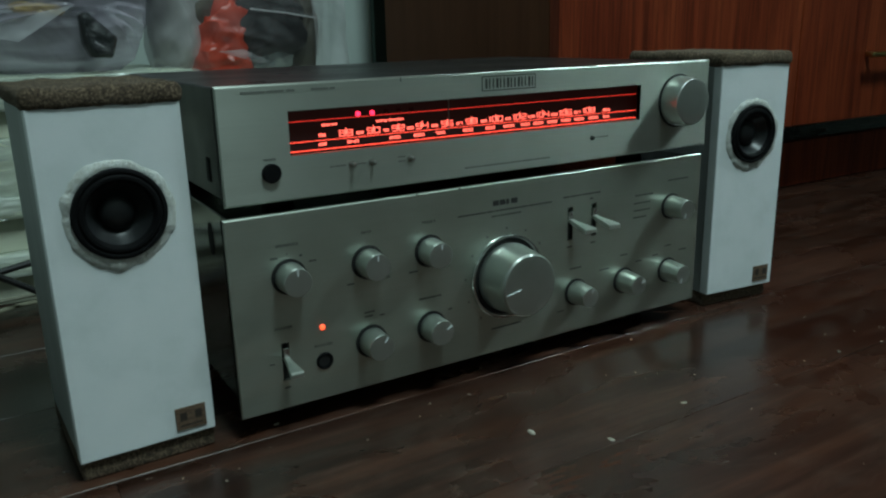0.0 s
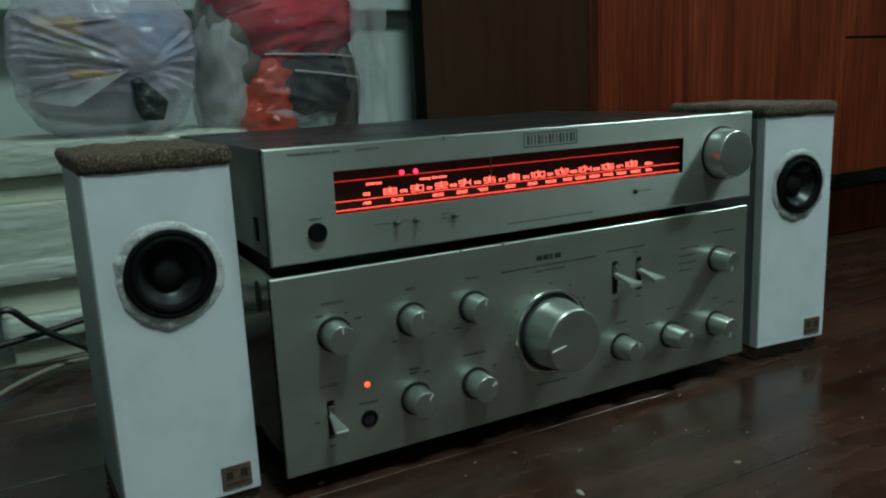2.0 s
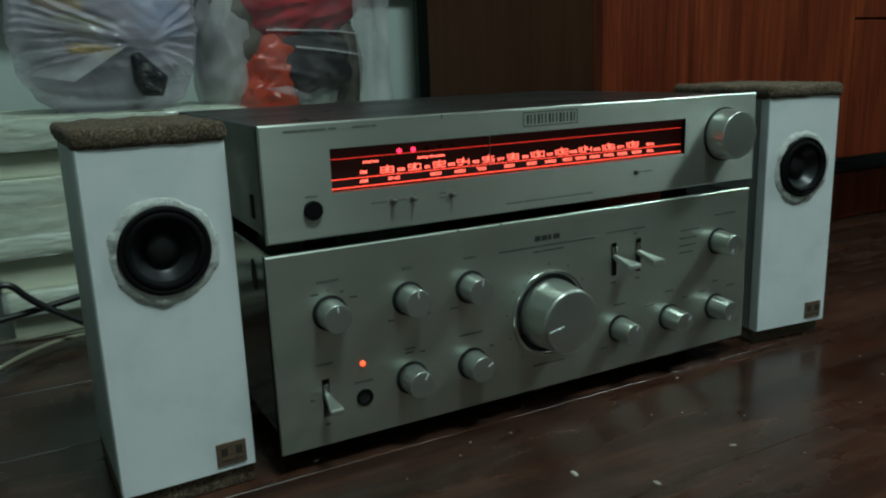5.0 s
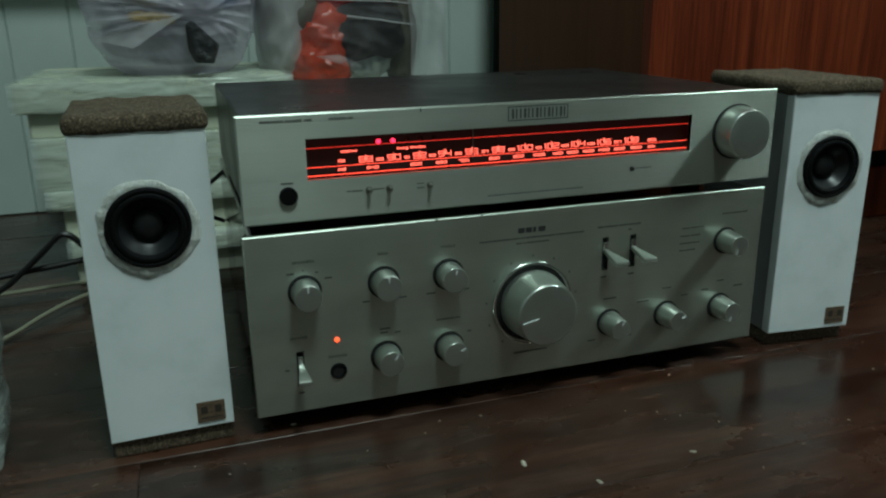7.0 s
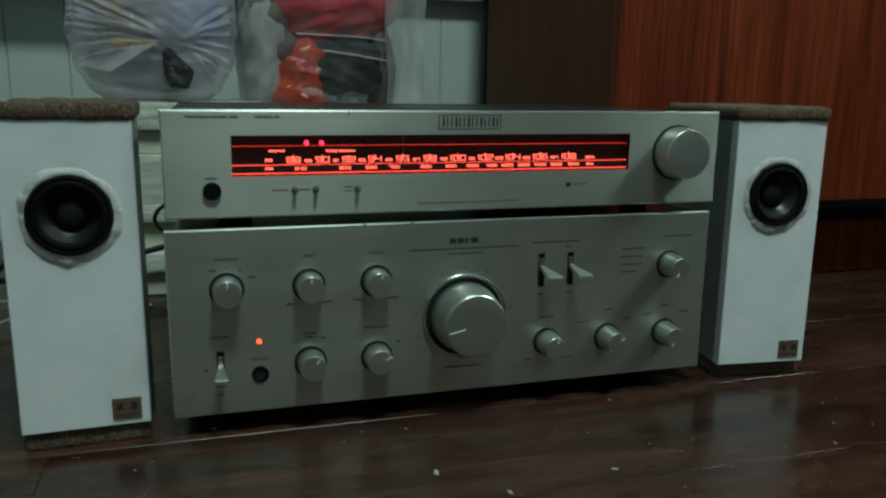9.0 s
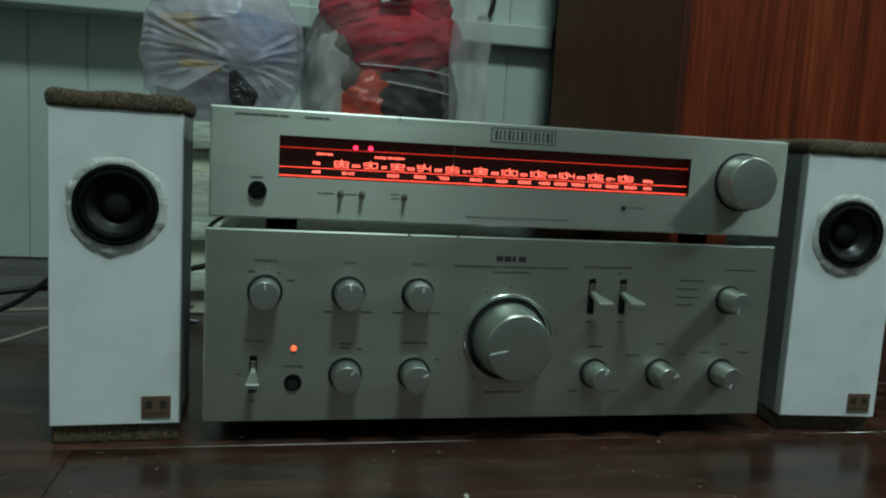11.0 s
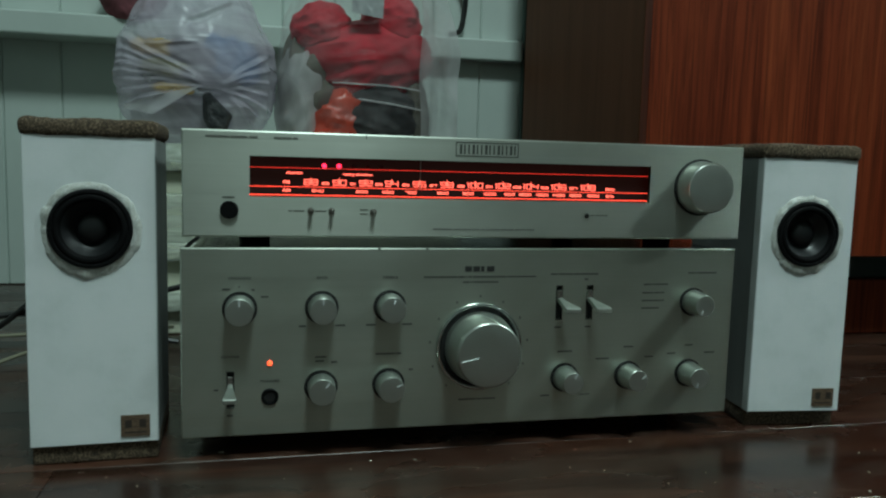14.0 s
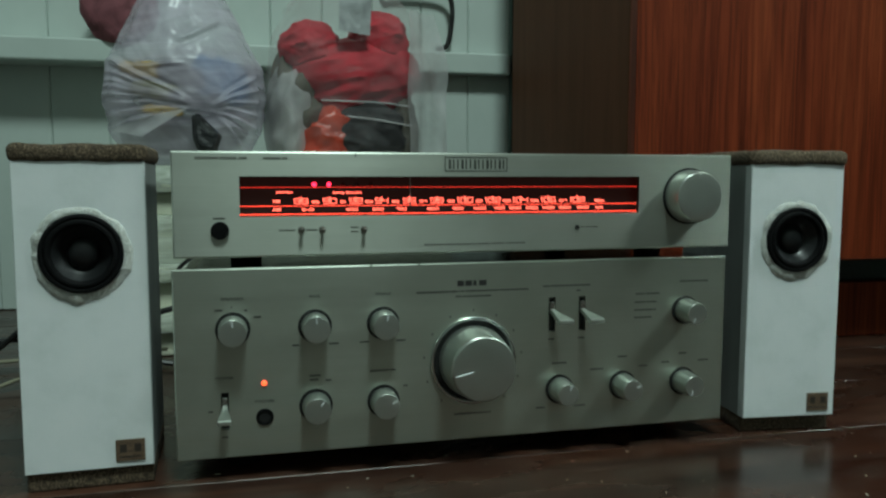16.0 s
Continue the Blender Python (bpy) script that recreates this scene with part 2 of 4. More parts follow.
RED = cloth("crimson_cloth", (0.56, 0.018, 0.035), 14)
ORANGE = cloth("orange_red_plastic", (0.62, 0.055, 0.02), 14)
ORANGE.node_tree.nodes["Principled BSDF"].inputs["Roughness"].default_value = 0.35
YELLOW = cloth("mustard_cloth", (0.62, 0.40, 0.08))
BLUE = cloth("dusty_blue_cloth", (0.09, 0.20, 0.36))
NAVY = cloth("charcoal_cloth", (0.008, 0.008, 0.009))
PALE = cloth("pale_cloth", (0.50, 0.52, 0.53))
BEIGE = cloth("brown_paper", (0.125, 0.11, 0.085), 16)
OLIVE = cloth("olive_cloth", (0.22, 0.21, 0.06))
FOIL = material("grey_foil", (0.34, 0.38, 0.39), 0.25, 0.6)
bump(FOIL, noise_tex(FOIL, coords(FOIL), 90, 4), 0.8, 0.004)
GRIP = material("black_moulded_plastic", (0.014, 0.015, 0.016), 0.2)
bump(GRIP, noise_tex(GRIP, coords(GRIP), 110, 4, 0.6), 0.9, 0.004)
MAROON = cloth("dull_pink_cloth", (0.30, 0.10, 0.12))
CREAM = material("cream_board_edge", (0.52, 0.53, 0.42), 0.7)
feed(CREAM, "Base Color", ramp(CREAM, noise_tex(CREAM, coords(CREAM, (6, 6, 60)), 1.0, 5), [(0.3, (0.50, 0.52, 0.40)), (0.7, (0.66, 0.68, 0.54))]))
JACKET = material("black_cable_jacket", (0.012, 0.012, 0.012), 0.4)
WIRE = material("clear_speaker_wire", (0.26, 0.25, 0.18), 0.2)


def glow(name, colour, strength):
    m = material(name, (0.016, 0.006, 0.006), 0.4)
    b = m.node_tree.nodes["Principled BSDF"]
    b.inputs["Emission Color"].default_value, b.inputs["Emission Strength"].default_value = (*colour, 1), strength
    return m


DIAL = glow("dim_red_dial", (1.0, 0.10, 0.05), 0.006)
DIGIT = glow("lit_dial_digit", (1.0, 0.13, 0.085), 3.0)
LINE = glow("lit_dial_line", (1.0, 0.075, 0.04), 2.4)
FAINT = glow("faint_dial_line", (1.0, 0.05, 0.03), 0.95)
LED = glow("lit_red_led", (1.0, 0.02, 0.06), 4.5)
LAMP = glow("lit_orange_led", (1.0, 0.10, 0.03), 2.4)
OFF_LED = material("unlit_red_led", (0.06, 0.008, 0.008), 0.2)


# ---- mesh helpers ----
BASE = {}


def thing(name, base, label, category, group="", kind="", turn=0.0):
    ob = new(name)
    ob.empty_display_size = 0.02
    ob.matrix_basis = pose(*base, 0, 0, turn)
    BASE[ob.name] = pose(*base, 0, 0, 0).inverted()
    return tagged(ob, label, category, group, kind)


def mesh_of(name, bm, mat, smooth=False):
    me = bpy.data.meshes.new(name)
    bmesh.ops.recalc_face_normals(bm, faces=bm.faces)
    if mat.name.startswith("brushed"):
        layer = bm.loops.layers.uv.new("brush")
        for f in bm.faces:
            for corner in f.loops:
                corner[layer].uv = (corner.vert.co.z, corner.vert.co.x)
    bm.to_mesh(me)
    bm.free()
    me.materials.append(mat)
    if smooth:
        me.polygons.foreach_set("use_smooth", [True] * len(me.polygons))
        me.set_sharp_from_angle(angle=radians(38))
    return me


def part(name, bm, mat, parent, label="", smooth=False):
    """One mesh under a thing or a part, built in the place where the thing stands unturned."""
    me = bm if isinstance(bm, bpy.types.Mesh) else mesh_of(name, bm, mat, smooth)
    ob = new(name, me)
    ob.parent = parent
    if parent.name in BASE:
        ob.matrix_parent_inverse = BASE[parent.name]
    return tagged(ob, label)


def solo(name, bm, mat, label="", category="", group="", kind="", smooth=False):
    return tagged(new(name, mesh_of(name, bm, mat, smooth)), label, category, group, kind)


def box(x0, x1, y0, y1, z0, z1, bevel=0.0, bm=None, segments=2):
    bm = bm or bmesh.new()
    m = Matrix.LocRotScale(((x0 + x1) / 2, (y0 + y1) / 2, (z0 + z1) / 2), None, (x1 - x0, y1 - y0, z1 - z0))
    made = bmesh.ops.create_cube(bm, size=1, matrix=m)["verts"]
    if bevel:
        edges = list({e for v in made for e in v.link_edges})
        bmesh.ops.bevel(bm, geom=edges, offset=bevel, segments=segments, affect="EDGES", profile=0.5)
    return bm


def lathe(profile, x, y, z, steps=40, bm=None):
    """Rings of (radius, distance towards the viewer along -y) round a level axis through x, z."""
    bm = bm or bmesh.new()
    rings = []
    for r, d in profile:
        if r < 1e-6:
            rings.append([bm.verts.new((x, y - d, z))])
        else:
            rings.append([bm.verts.new((x + r * math.cos(a), y - d, z + r * math.sin(a))) for a in (2 * math.pi * k / steps for k in range(steps))])
    for p, q in zip(rings, rings[1:]):
        for k in range(steps):
            j = (k + 1) % steps
            if len(p) == 1 and len(q) > 1:
                bm.faces.new((p[0], q[k], q[j]))
            elif len(q) == 1 and len(p) > 1:
                bm.faces.new((p[k], q[0], p[j]))
            elif len(p) > 1:
                bm.faces.new((p[k], q[k], q[j], p[j]))
    return bm


def tube(points, r, steps=8, bm=None):
    """A round cord through the points, smoothed."""
    bm = bm or bmesh.new()
    pts = [Vector(p) for p in points]
    for _ in range(3):
        soft = [pts[0]]
        for a, b in zip(pts, pts[1:]):
            soft += [a * 0.75 + b * 0.25, a * 0.25 + b * 0.75]
        pts = soft + [pts[-1]]
    rings = []
    for k, p in enumerate(pts):
        ahead = (pts[min(k + 1, len(pts) - 1)] - pts[max(k - 1, 0)]).normalized()
        side = ahead.cross(Vector((0.13, 0.21, 1))).normalized()
        up = side.cross(ahead)
        rings.append([bm.verts.new(p + r * (math.cos(a) * side + math.sin(a) * up)) for a in (2 * math.pi * j / steps for j in range(steps))])
    for p, q in zip(rings, rings[1:]):
        for k in range(steps):
            j = (k + 1) % steps
            bm.faces.new((p[k], p[j], q[j], q[k]))
    bm.faces.new(rings[0]), bm.faces.new(rings[-1])
    return bm


def plate(x0, x1, z0, z1, front, back, holes, chamfer):
    """An upright plate with a chamfered front edge and rectangular holes (x0, x1, z0, z1) through it."""
    bm = bmesh.new()
    xs = sorted({x0 + chamfer, x1 - chamfer, *(h[0] for h in holes), *(h[1] for h in holes)})
    zs = sorted({z0 + chamfer, z1 - chamfer, *(h[2] for h in holes), *(h[3] for h in holes)})
    grid = {(i, j): bm.verts.new((x, front, z)) for i, x in enumerate(xs) for j, z in enumerate(zs)}
    gone = {(i, j) for i in range(len(xs) - 1) for j in range(len(zs) - 1) for h in holes
            if h[0] - 1e-6 < xs[i] and xs[i + 1] < h[1] + 1e-6 and h[2] - 1e-6 < zs[j] and zs[j + 1] < h[3] + 1e-6}
    for i in range(len(xs) - 1):
        for j in range(len(zs) - 1):
            if (i, j) not in gone:
                bm.faces.new((grid[i, j], grid[i + 1, j], grid[i + 1, j + 1], grid[i, j + 1]))
    for a, b, c, d in holes:
        ring = [(a, c), (b, c), (b, d), (a, d)]
        near = [bm.verts.new((x, front, z)) for x, z in ring]
        far = [bm.verts.new((x, back, z)) for x, z in ring]
        for k in range(4):
            bm.faces.new((near[k], near[(k + 1) % 4], far[(k + 1) % 4], far[k]))
    bmesh.ops.remove_doubles(bm, verts=bm.verts, dist=1e-6)
    rings = [[(x0 + c, z0 + c), (x1 - c, z0 + c), (x1 - c, z1 - c), (x0 + c, z1 - c)] for c in (chamfer, 0, 0)]
    loops = [[bm.verts.new((x, y, z)) for x, z in ring] for ring, y in zip(rings, (front, front + chamfer, back))]
    for p, q in zip(loops, loops[1:]):
        for k in range(4):
            bm.faces.new((p[k], p[(k + 1) % 4], q[(k + 1) % 4], q[k]))
    bmesh.ops.remove_doubles(bm, verts=bm.verts, dist=1e-6)
    return bm


LETTERS = {}


def lettering(text, height, wide=1.0):
    """A thin mesh of the built-in font that stands upright and faces -y, centred."""
    key = (text, height, wide)
    if key not in LETTERS:
        curve = bpy.data.curves.new("lettering", "FONT")
        curve.body, curve.size, curve.align_x, curve.align_y, curve.resolution_u = text, height * 1.4, "CENTER", "CENTER", 2
        curve.extrude, curve.offset = 0.0001, height * 0.028
        ob = new("lettering", curve)
        me = bpy.data.meshes.new_from_object(ob.evaluated_get(bpy.context.evaluated_depsgraph_get()))
        bpy.data.objects.remove(ob)
        me.transform(Matrix.Rotation(radians(90), 4, "X") @ Matrix.Diagonal((wide, 1, 1, 1)))
        LETTERS[key] = me
    return LETTERS[key]


def write(name, text, height, x, y, z, mat, parent, wide=1.0):
    me = lettering(text, height, wide).copy()
    me.transform(Matrix.Translation((x, y, z)))
    me.materials.clear()
    me.materials.append(mat)
    return part(name, me, mat, parent)


def bars(name, x0, x1, z, height, y, parent, words=3, mat=None):
    """Small print that is too fine to read, as plain bars, one a word."""
    bm = bmesh.new()
    rng = random.Random(round(x0 * 9999) + round(z * 777))
    cuts = sorted(rng.uniform(x0 + (x1 - x0) * 0.15, x1 - (x1 - x0) * 0.15) for _ in range(words - 1))
    edges = [x0, *cuts, x1]
    for a, b in zip(edges, edges[1:]):
        if b - a > 0.0014:
            box(a, b - 0.0008, y - 0.00012, y + 0.0002, z - height / 2, z + height / 2, bm=bm)
    return part(name, bm, mat or INK, parent)


# ---- room ----
solo("floor_base", box(-1.35, 2.85, -1.95, 0.95, -0.06, -0.0022), GAP, "dirty dark subfloor under the planks", "floor", kind="structure")
floor = thing("floor", (0, 0, 0), "worn dark brown varnished wooden plank floor", "floor", kind="structure")
wall_n = thing("wall_north", (0, 0.82, 0), "pale green painted wall of upright boards", "wall", kind="structure")
part("backing", box(-1.35, 2.85, 0.835, 0.95, -0.06, 2.5), PAINT, wall_n)
solo("wall_south", box(-1.35, 2.85, -2.05, -1.95, -0.06, 2.5), PLASTER, "plain pale wall", "wall", kind="structure")
solo("wall_west", box(-1.45, -1.35, -2.05, 0.95, -0.06, 2.5), PLASTER, "plain pale wall", "wall", kind="structure")
solo("wall_east", box(2.85, 2.95, -2.05, 0.95, -0.06, 2.5), PLASTER, "plain pale wall", "wall", kind="structure")
solo("ceiling", box(-1.45, 2.95, -2.05, 0.95, 2.5, 2.6), CEIL, "plain pale ceiling", "ceiling", kind="structure")
solo("ledge", box(-1.35, 0.02, 0.742, 0.8185, 0.3895, 0.4240, 0.003), PAINT, "pale green painted wooden ledge along the boarded wall", "ledge", kind="structure")
solo("rail", box(0.0205, 0.2930, 0.790, 0.8185, 0.3962, 0.4325, 0.003), PAINT, "pale green painted wooden rail along the boarded wall", "rail", kind="structure")
solo("trim", box(0.2985, 0.36, 0.806, 0.8185, 0.0, 2.4, 0.002), TRIM, "dark green upright trim board beside the wardrobe", "trim", kind="structure")


# ---- wardrobe ----
def wardrobe():
    w = thing("wardrobe", (0.9, 0.45, 0), "red-brown wood-grain wardrobe with dark brown side", "wardrobe")
    part("side_panel", box(0.266, 0.284, 0.281, 0.70, 0.0, 2.1, 0.001), BROWN, w, "dark brown side panel")
    part("carcass", box(0.2845, 1.7, 0.285, 0.70, 0.113, 2.1), BROWN, w, "dark brown carcass")
    part("plinth", box(0.2845, 1.7, 0.328, 0.345, 0.0, 0.074, 0.002), WOOD, w, "red-brown plinth board")
    part("door", box(0.266, 0.7145, 0.262, 0.280, 0.113, 2.1, 0.0012), WOOD, w, "red-brown wood-grain door")
    drawer = part("drawer", box(0.7175, 1.30, 0.262, 0.2795, 0.113, 0.306, 0.0012), WOOD, w, "red-brown wood-grain drawer front")
    part("door", box(0.7175, 1.30, 0.262, 0.280, 0.309, 2.1, 0.0012), WOOD, w, "red-brown wood-grain upper door")
    bm = box(0.862, 1.02, 0.236, 0.246, 0.208, 0.2165, 0.003)
    for x in (0.885, 0.997):
        box(x - 0.004, x + 0.004, 0.245, 0.2615, 0.2085, 0.216, 0.001, bm)
    part("handle", bm, BRASS, drawer, "aged brass bar handle", True)
    return w


wardrobe()


# ---- amplifier ----
def knob(parent, x, z, face, r, deep, mark, name="knob", collar=0.0026, flare=1.07):
    """A turned knob, flared towards the panel, with a dark collar and a white mark at the clock angle mark (degrees from up, clockwise)."""
    part("collar", lathe([(r + collar, -0.0005), (r + collar, 0.0006), (r * 0.8, 0.0008), (0, 0.0008)], x, face, z, 36), DARK, parent, "black collar")
    k = part(name, lathe([(r * flare * 0.99, 0.0009), (r * flare, 0.0018), (r * (1 + flare) / 2, deep * 0.5), (r, deep - 0.0008), (r * 0.988, deep - 0.0003), (r * 0.968, deep - 0.00004), (r * 0.955, deep), (r * 0.94, deep + 0.00001),
                          (r * 0.6, deep + 0.0001), (0, deep + 0.0001)], x, face, z, 44), KNOB, parent, "turned aluminium knob", True)
    a = radians(mark)
    bm = box(-0.00045, 0.00045, face - deep - 0.0004, face - deep + 0.001, r * 0.45, r * 0.94)
    bmesh.ops.transform(bm, matrix=Matrix.Translation((x, 0, z)) @ Matrix.Rotation(a, 4, "Y"), verts=bm.verts)
    part("index_mark", bm, WHITE, k, "white index mark")
    return k


def lever(parent, x, z, face, side):
    """A flat chromed lever in an upright slot, tipped down."""
    part("slot", box(x - 0.0026, x + 0.0026, face + 0.0035, face + 0.004, z - 0.0132, z + 0.0132), DARK, parent, "black slot")
    bm = bmesh.new()
    stem = [(0.0016, 0.004, 0.004), (0.0017, 0.001, 0.003), (0.0022, -0.006, 0.001), (0.0060 if side else 0.0047, -0.0225 if side else -0.0215, -0.0022), (0.0058 if side else 0.0045, -0.024 if side else -0.0230, -0.0026)]
    thick = [0.0016, 0.0018, 0.002, 0.0019, 0.0016]
    rings = []
    for (w, y, dz), h in zip(stem, thick):
        rings.append([bm.verts.new((x + sx * w + side * max(0, -y) * 0.25, face + y * 0.9, z + dz + sz * h)) for sx, sz in ((-1, -1), (1, -1), (1, 1), (-1, 1))])
    for p, q in zip(rings, rings[1:]):
        for k in range(4):
            bm.faces.new((p[k], p[(k + 1) % 4], q[(k + 1) % 4], q[k]))
    bm.faces.new(rings[0]), bm.faces.new(rings[-1])
    bmesh.ops.bevel(bm, geom=list(bm.edges), offset=0.0004, segments=1, affect="EDGES")
    part("lever", bm, KNOB, parent, "flat silver lever")
    part("stem", box(x - 0.0019, x + 0.0019, face - 0.0014, face + 0.003, z + 0.003, z + 0.0102, 0.0005), CHROME, parent, "bright lever stem")


def amplifier():
    a = thing("amplifier", (0, 0.16, 0), "silver brushed-aluminium integrated amplifier with black case on the floor", "amplifier")
    top, low = 0.1520, 0.016
    upper, lower = 0.1090, 0.0505
    slots = [(-0.1815, 0.0502), (0.0643, 0.1097), (0.0894, 0.1097)]
    holes = [(x - 0.0027, x + 0.0027, z - 0.0135, z + 0.0135) for x, z in slots] + [(-0.1575, -0.1507, 0.0409, 0.0477)]
    part("faceplate", plate(-0.215, 0.215, low, top, 0.0, 0.005, holes, 0.0009), PANEL, a, "brushed aluminium faceplate")
    case = part("case", box(-0.2085, 0.2085, 0.0054, 0.335, 0.018, 0.1505, 0.0015), GLOSSY_BLACK, a, "black enamelled steel case")
    for s in (-1, 1):
        bm = bmesh.new()
        for k in range(24):
            ang = 2 * math.pi * k / 24
            bm.verts.new((s * 0.2088, 0.056 + 0.007 * math.cos(ang), 0.1285 + 0.0115 * math.sin(ang)))
        bm.faces.new(bm.verts)
        made = bmesh.ops.extrude_face_region(bm, geom=list(bm.faces))["geom"]
        bmesh.ops.translate(bm, vec=(-s * 0.002, 0, 0), verts=[v for v in made if isinstance(v, bmesh.types.BMVert)])
        part("side_recess", bm, DARK, case, "dark oval recess")
    for x in (-0.17, 0.17):
        for y in (0.04, 0.29):
            bm = bmesh.new()
            bmesh.ops.create_cone(bm, cap_ends=True, segments=20, radius1=0.013, radius2=0.015, depth=0.0185, matrix=pose(x, y, 0.00925))
            part("foot", bm, RUBBER, a, "black foot")
    # large volume knob in its bright ring
    part("volume_ring", lathe([(0.0338, -0.0005), (0.0338, 0.0014), (0.0330, 0.0026), (0.0316, 0.0028), (0.0305, 0.0018), (0.0302, 0.0004)], 0.001, 0, 0.0772, 64), CHROME, a, "polished ring round the volume knob", True)
    part("volume_recess", lathe([(0.0302, 0.0006), (0, 0.0006)], 0.001, 0, 0.0772, 48), DARK, a, "black recess")
    v = part("volume_knob", lathe([(0.0270, 0.0010), (0.0272, 0.0040), (0.0262, 0.0120), (0.0246, 0.0255), (0.0242, 0.0287), (0.0230, 0.0299), (0.0226, 0.0300), (0.010, 0.0301), (0, 0.0301)],
                                  0.001, 0, 0.0772, 72), KNOB, a, "large turned aluminium volume knob", True)
    bm = box(-0.00045, 0.00045, -0.0306, -0.029, 0.0085, 0.0215)
    bmesh.ops.transform(bm, matrix=Matrix.Translation((0.001, 0, 0.0772)) @ Matrix.Rotation(radians(258), 4, "Y"), verts=bm.verts)
    part("index_mark", bm, WHITE, v, "white index mark")
    for x, z, mark in ((-0.175, upper, 0), (-0.1177, upper, 0), (-0.0681, upper, 8), (-0.1177, lower, 35), (-0.0681, lower, 62),
                       (0.0712, lower, 20), (0.125, lower, 60), (0.1782, lower, 200), (0.1788, upper, 205)):
        if x < 0:
            knob(a, x, z, 0.0, 0.0095, 0.0168, mark)
        else:
            knob(a, x, z, 0.0, 0.0083, 0.0192, mark, collar=0.0031, flare=1.17)
    for x, z in slots:
        lever(a, x, z, 0.0, 0.0 if x < 0 else 0.6)
    part("headphone_socket", lathe([(0.0062, -0.0005), (0.0062, 0.0008), (0.0056, 0.0013), (0.0044, 0.0012), (0.0038, 0.0002), (0.0036, -0.003)], -0.1541, 0, 0.0443, 32), RUBBER, a, "round headphone socket", True)
    # shade inside the socket, painted as a flat black disc over the opening
    part("socket_shade_disc", lathe([(0.0045, 0.0002), (0.0045, 0.0004), (0, 0.0004)], -0.1541, 0, 0.0443, 24), DARK, a, "dark disc as the shade in the socket")
    part("power_light", lathe([(0.0019, -0.0003), (0.0019, 0.0006), (0.0012, 0.0014), (0, 0.0017)], -0.1542, 0, 0.0691, 20), LAMP, a, "lit orange-red power light", True)
    # print on the faceplate
    y = -0.0001
    bm = bmesh.new()
    for x, w in ((-0.0100, 0.0052), (-0.0038, 0.0052), (0.0010, 0.0024), (0.0072, 0.0058)):
        box(x - w / 2 + 0.001, x + w / 2 + 0.001, y - 0.0002, y + 0.0002, 0.1345, 0.1385, bm=bm)
    part("badge", bm, BLACK_INK, a, "dark block badge")
    for x in (-0.0765, -0.0410):
        part("nick", box(x - 0.0009, x + 0.0009, y - 0.0002, 0.0011, top - 0.0011, top + 0.0002), BLACK_INK, a, "dark nick in the edge")
    bars("small_print", -0.043, 0.0455, 0.1305, 0.0013, y, a, 6)
    bars("small_print", -0.013, 0.0155, 0.1265, 0.0012, y, a, 3)
    for text, x, z in (("SPEAKERS", -0.175, 0.1305), ("BASS", -0.1177, 0.1305), ("TREBLE", -0.0681, 0.1305), ("POWER", -0.1815, 0.0742), ("PHONES", -0.1541, 0.0560)):
        write("panel_lettering", text, 0.0019, x, y, z, INK, a, 1.35)
    for x, z, w, n in ((-0.1177, 0.0725, 0.009, 1), (-0.0681, 0.0735, 0.020, 2), (0.0712, 0.0712, 0.013, 1), (0.125, 0.0735, 0.009, 1), (0.1782, 0.0735, 0.008, 1),
                       (0.1865, 0.1325, 0.026, 2), (0.0765, 0.1322, 0.040, 3), (0.0865, 0.128, 0.004, 1), (0.0643, 0.0905, 0.006, 1), (0.0894, 0.0905, 0.006, 1),
                       (0.103, 0.0645, 0.012, 1), (0.143, 0.0650, 0.008, 1), (0.163, 0.067, 0.008, 1), (0.197, 0.067, 0.010, 1), (0.089, 0.0362, 0.010, 1), (0.056, 0.0365, 0.008, 1),
                       (0.146, 0.1235, 0.022, 2), (0.144, 0.1168, 0.020, 2), (0.144, 0.1105, 0.020, 2), (0.142, 0.1045, 0.016, 1), (0.001, 0.0362, 0.030, 3),
                       (-0.131, 0.0955, 0.006, 1), (-0.104, 0.0955, 0.008, 1), (-0.0815, 0.0955, 0.008, 1), (-0.0545, 0.0955, 0.008, 1),
                       (-0.184, 0.1228, 0.006, 1), (-0.1655, 0.1222, 0.003, 1), (-0.175, 0.1245, 0.0015, 1), (-0.1575, 0.1172, 0.006, 1), (-0.1815, 0.0315, 0.005, 1), (-0.191, 0.0505, 0.004, 1),
                       (-0.108, 0.0685, 0.005, 1), (-0.1185, 0.0695, 0.007, 1), (-0.051, 0.061, 0.004, 1)):
        bars("small_print", x - w / 2, x + w / 2, z, 0.0013, y, a, n)
    bm = bmesh.new()
    for k in range(11):
        ang = radians(-140 + 28 * k)
        r = 0.0385
        box(0.001 + r * math.sin(ang) - 0.0006, 0.001 + r * math.sin(ang) + 0.0006, y - 0.0001, y + 0.0002, 0.0772 + r * math.cos(ang) - 0.0009, 0.0772 + r * math.cos(ang) + 0.0009, bm=bm)
    part("volume_scale", bm, INK, a, "printed volume marks")
    return a


amplifier()


# ---- tuner ----
STROKES = {"0": "abcdef", "1": "m", "2": "abged", "3": "abgcd", "4": "fgbc", "5": "afgcd", "6": "afgedc", "7": "abc", "8": "abcdefg", "9": "abcdfg"}


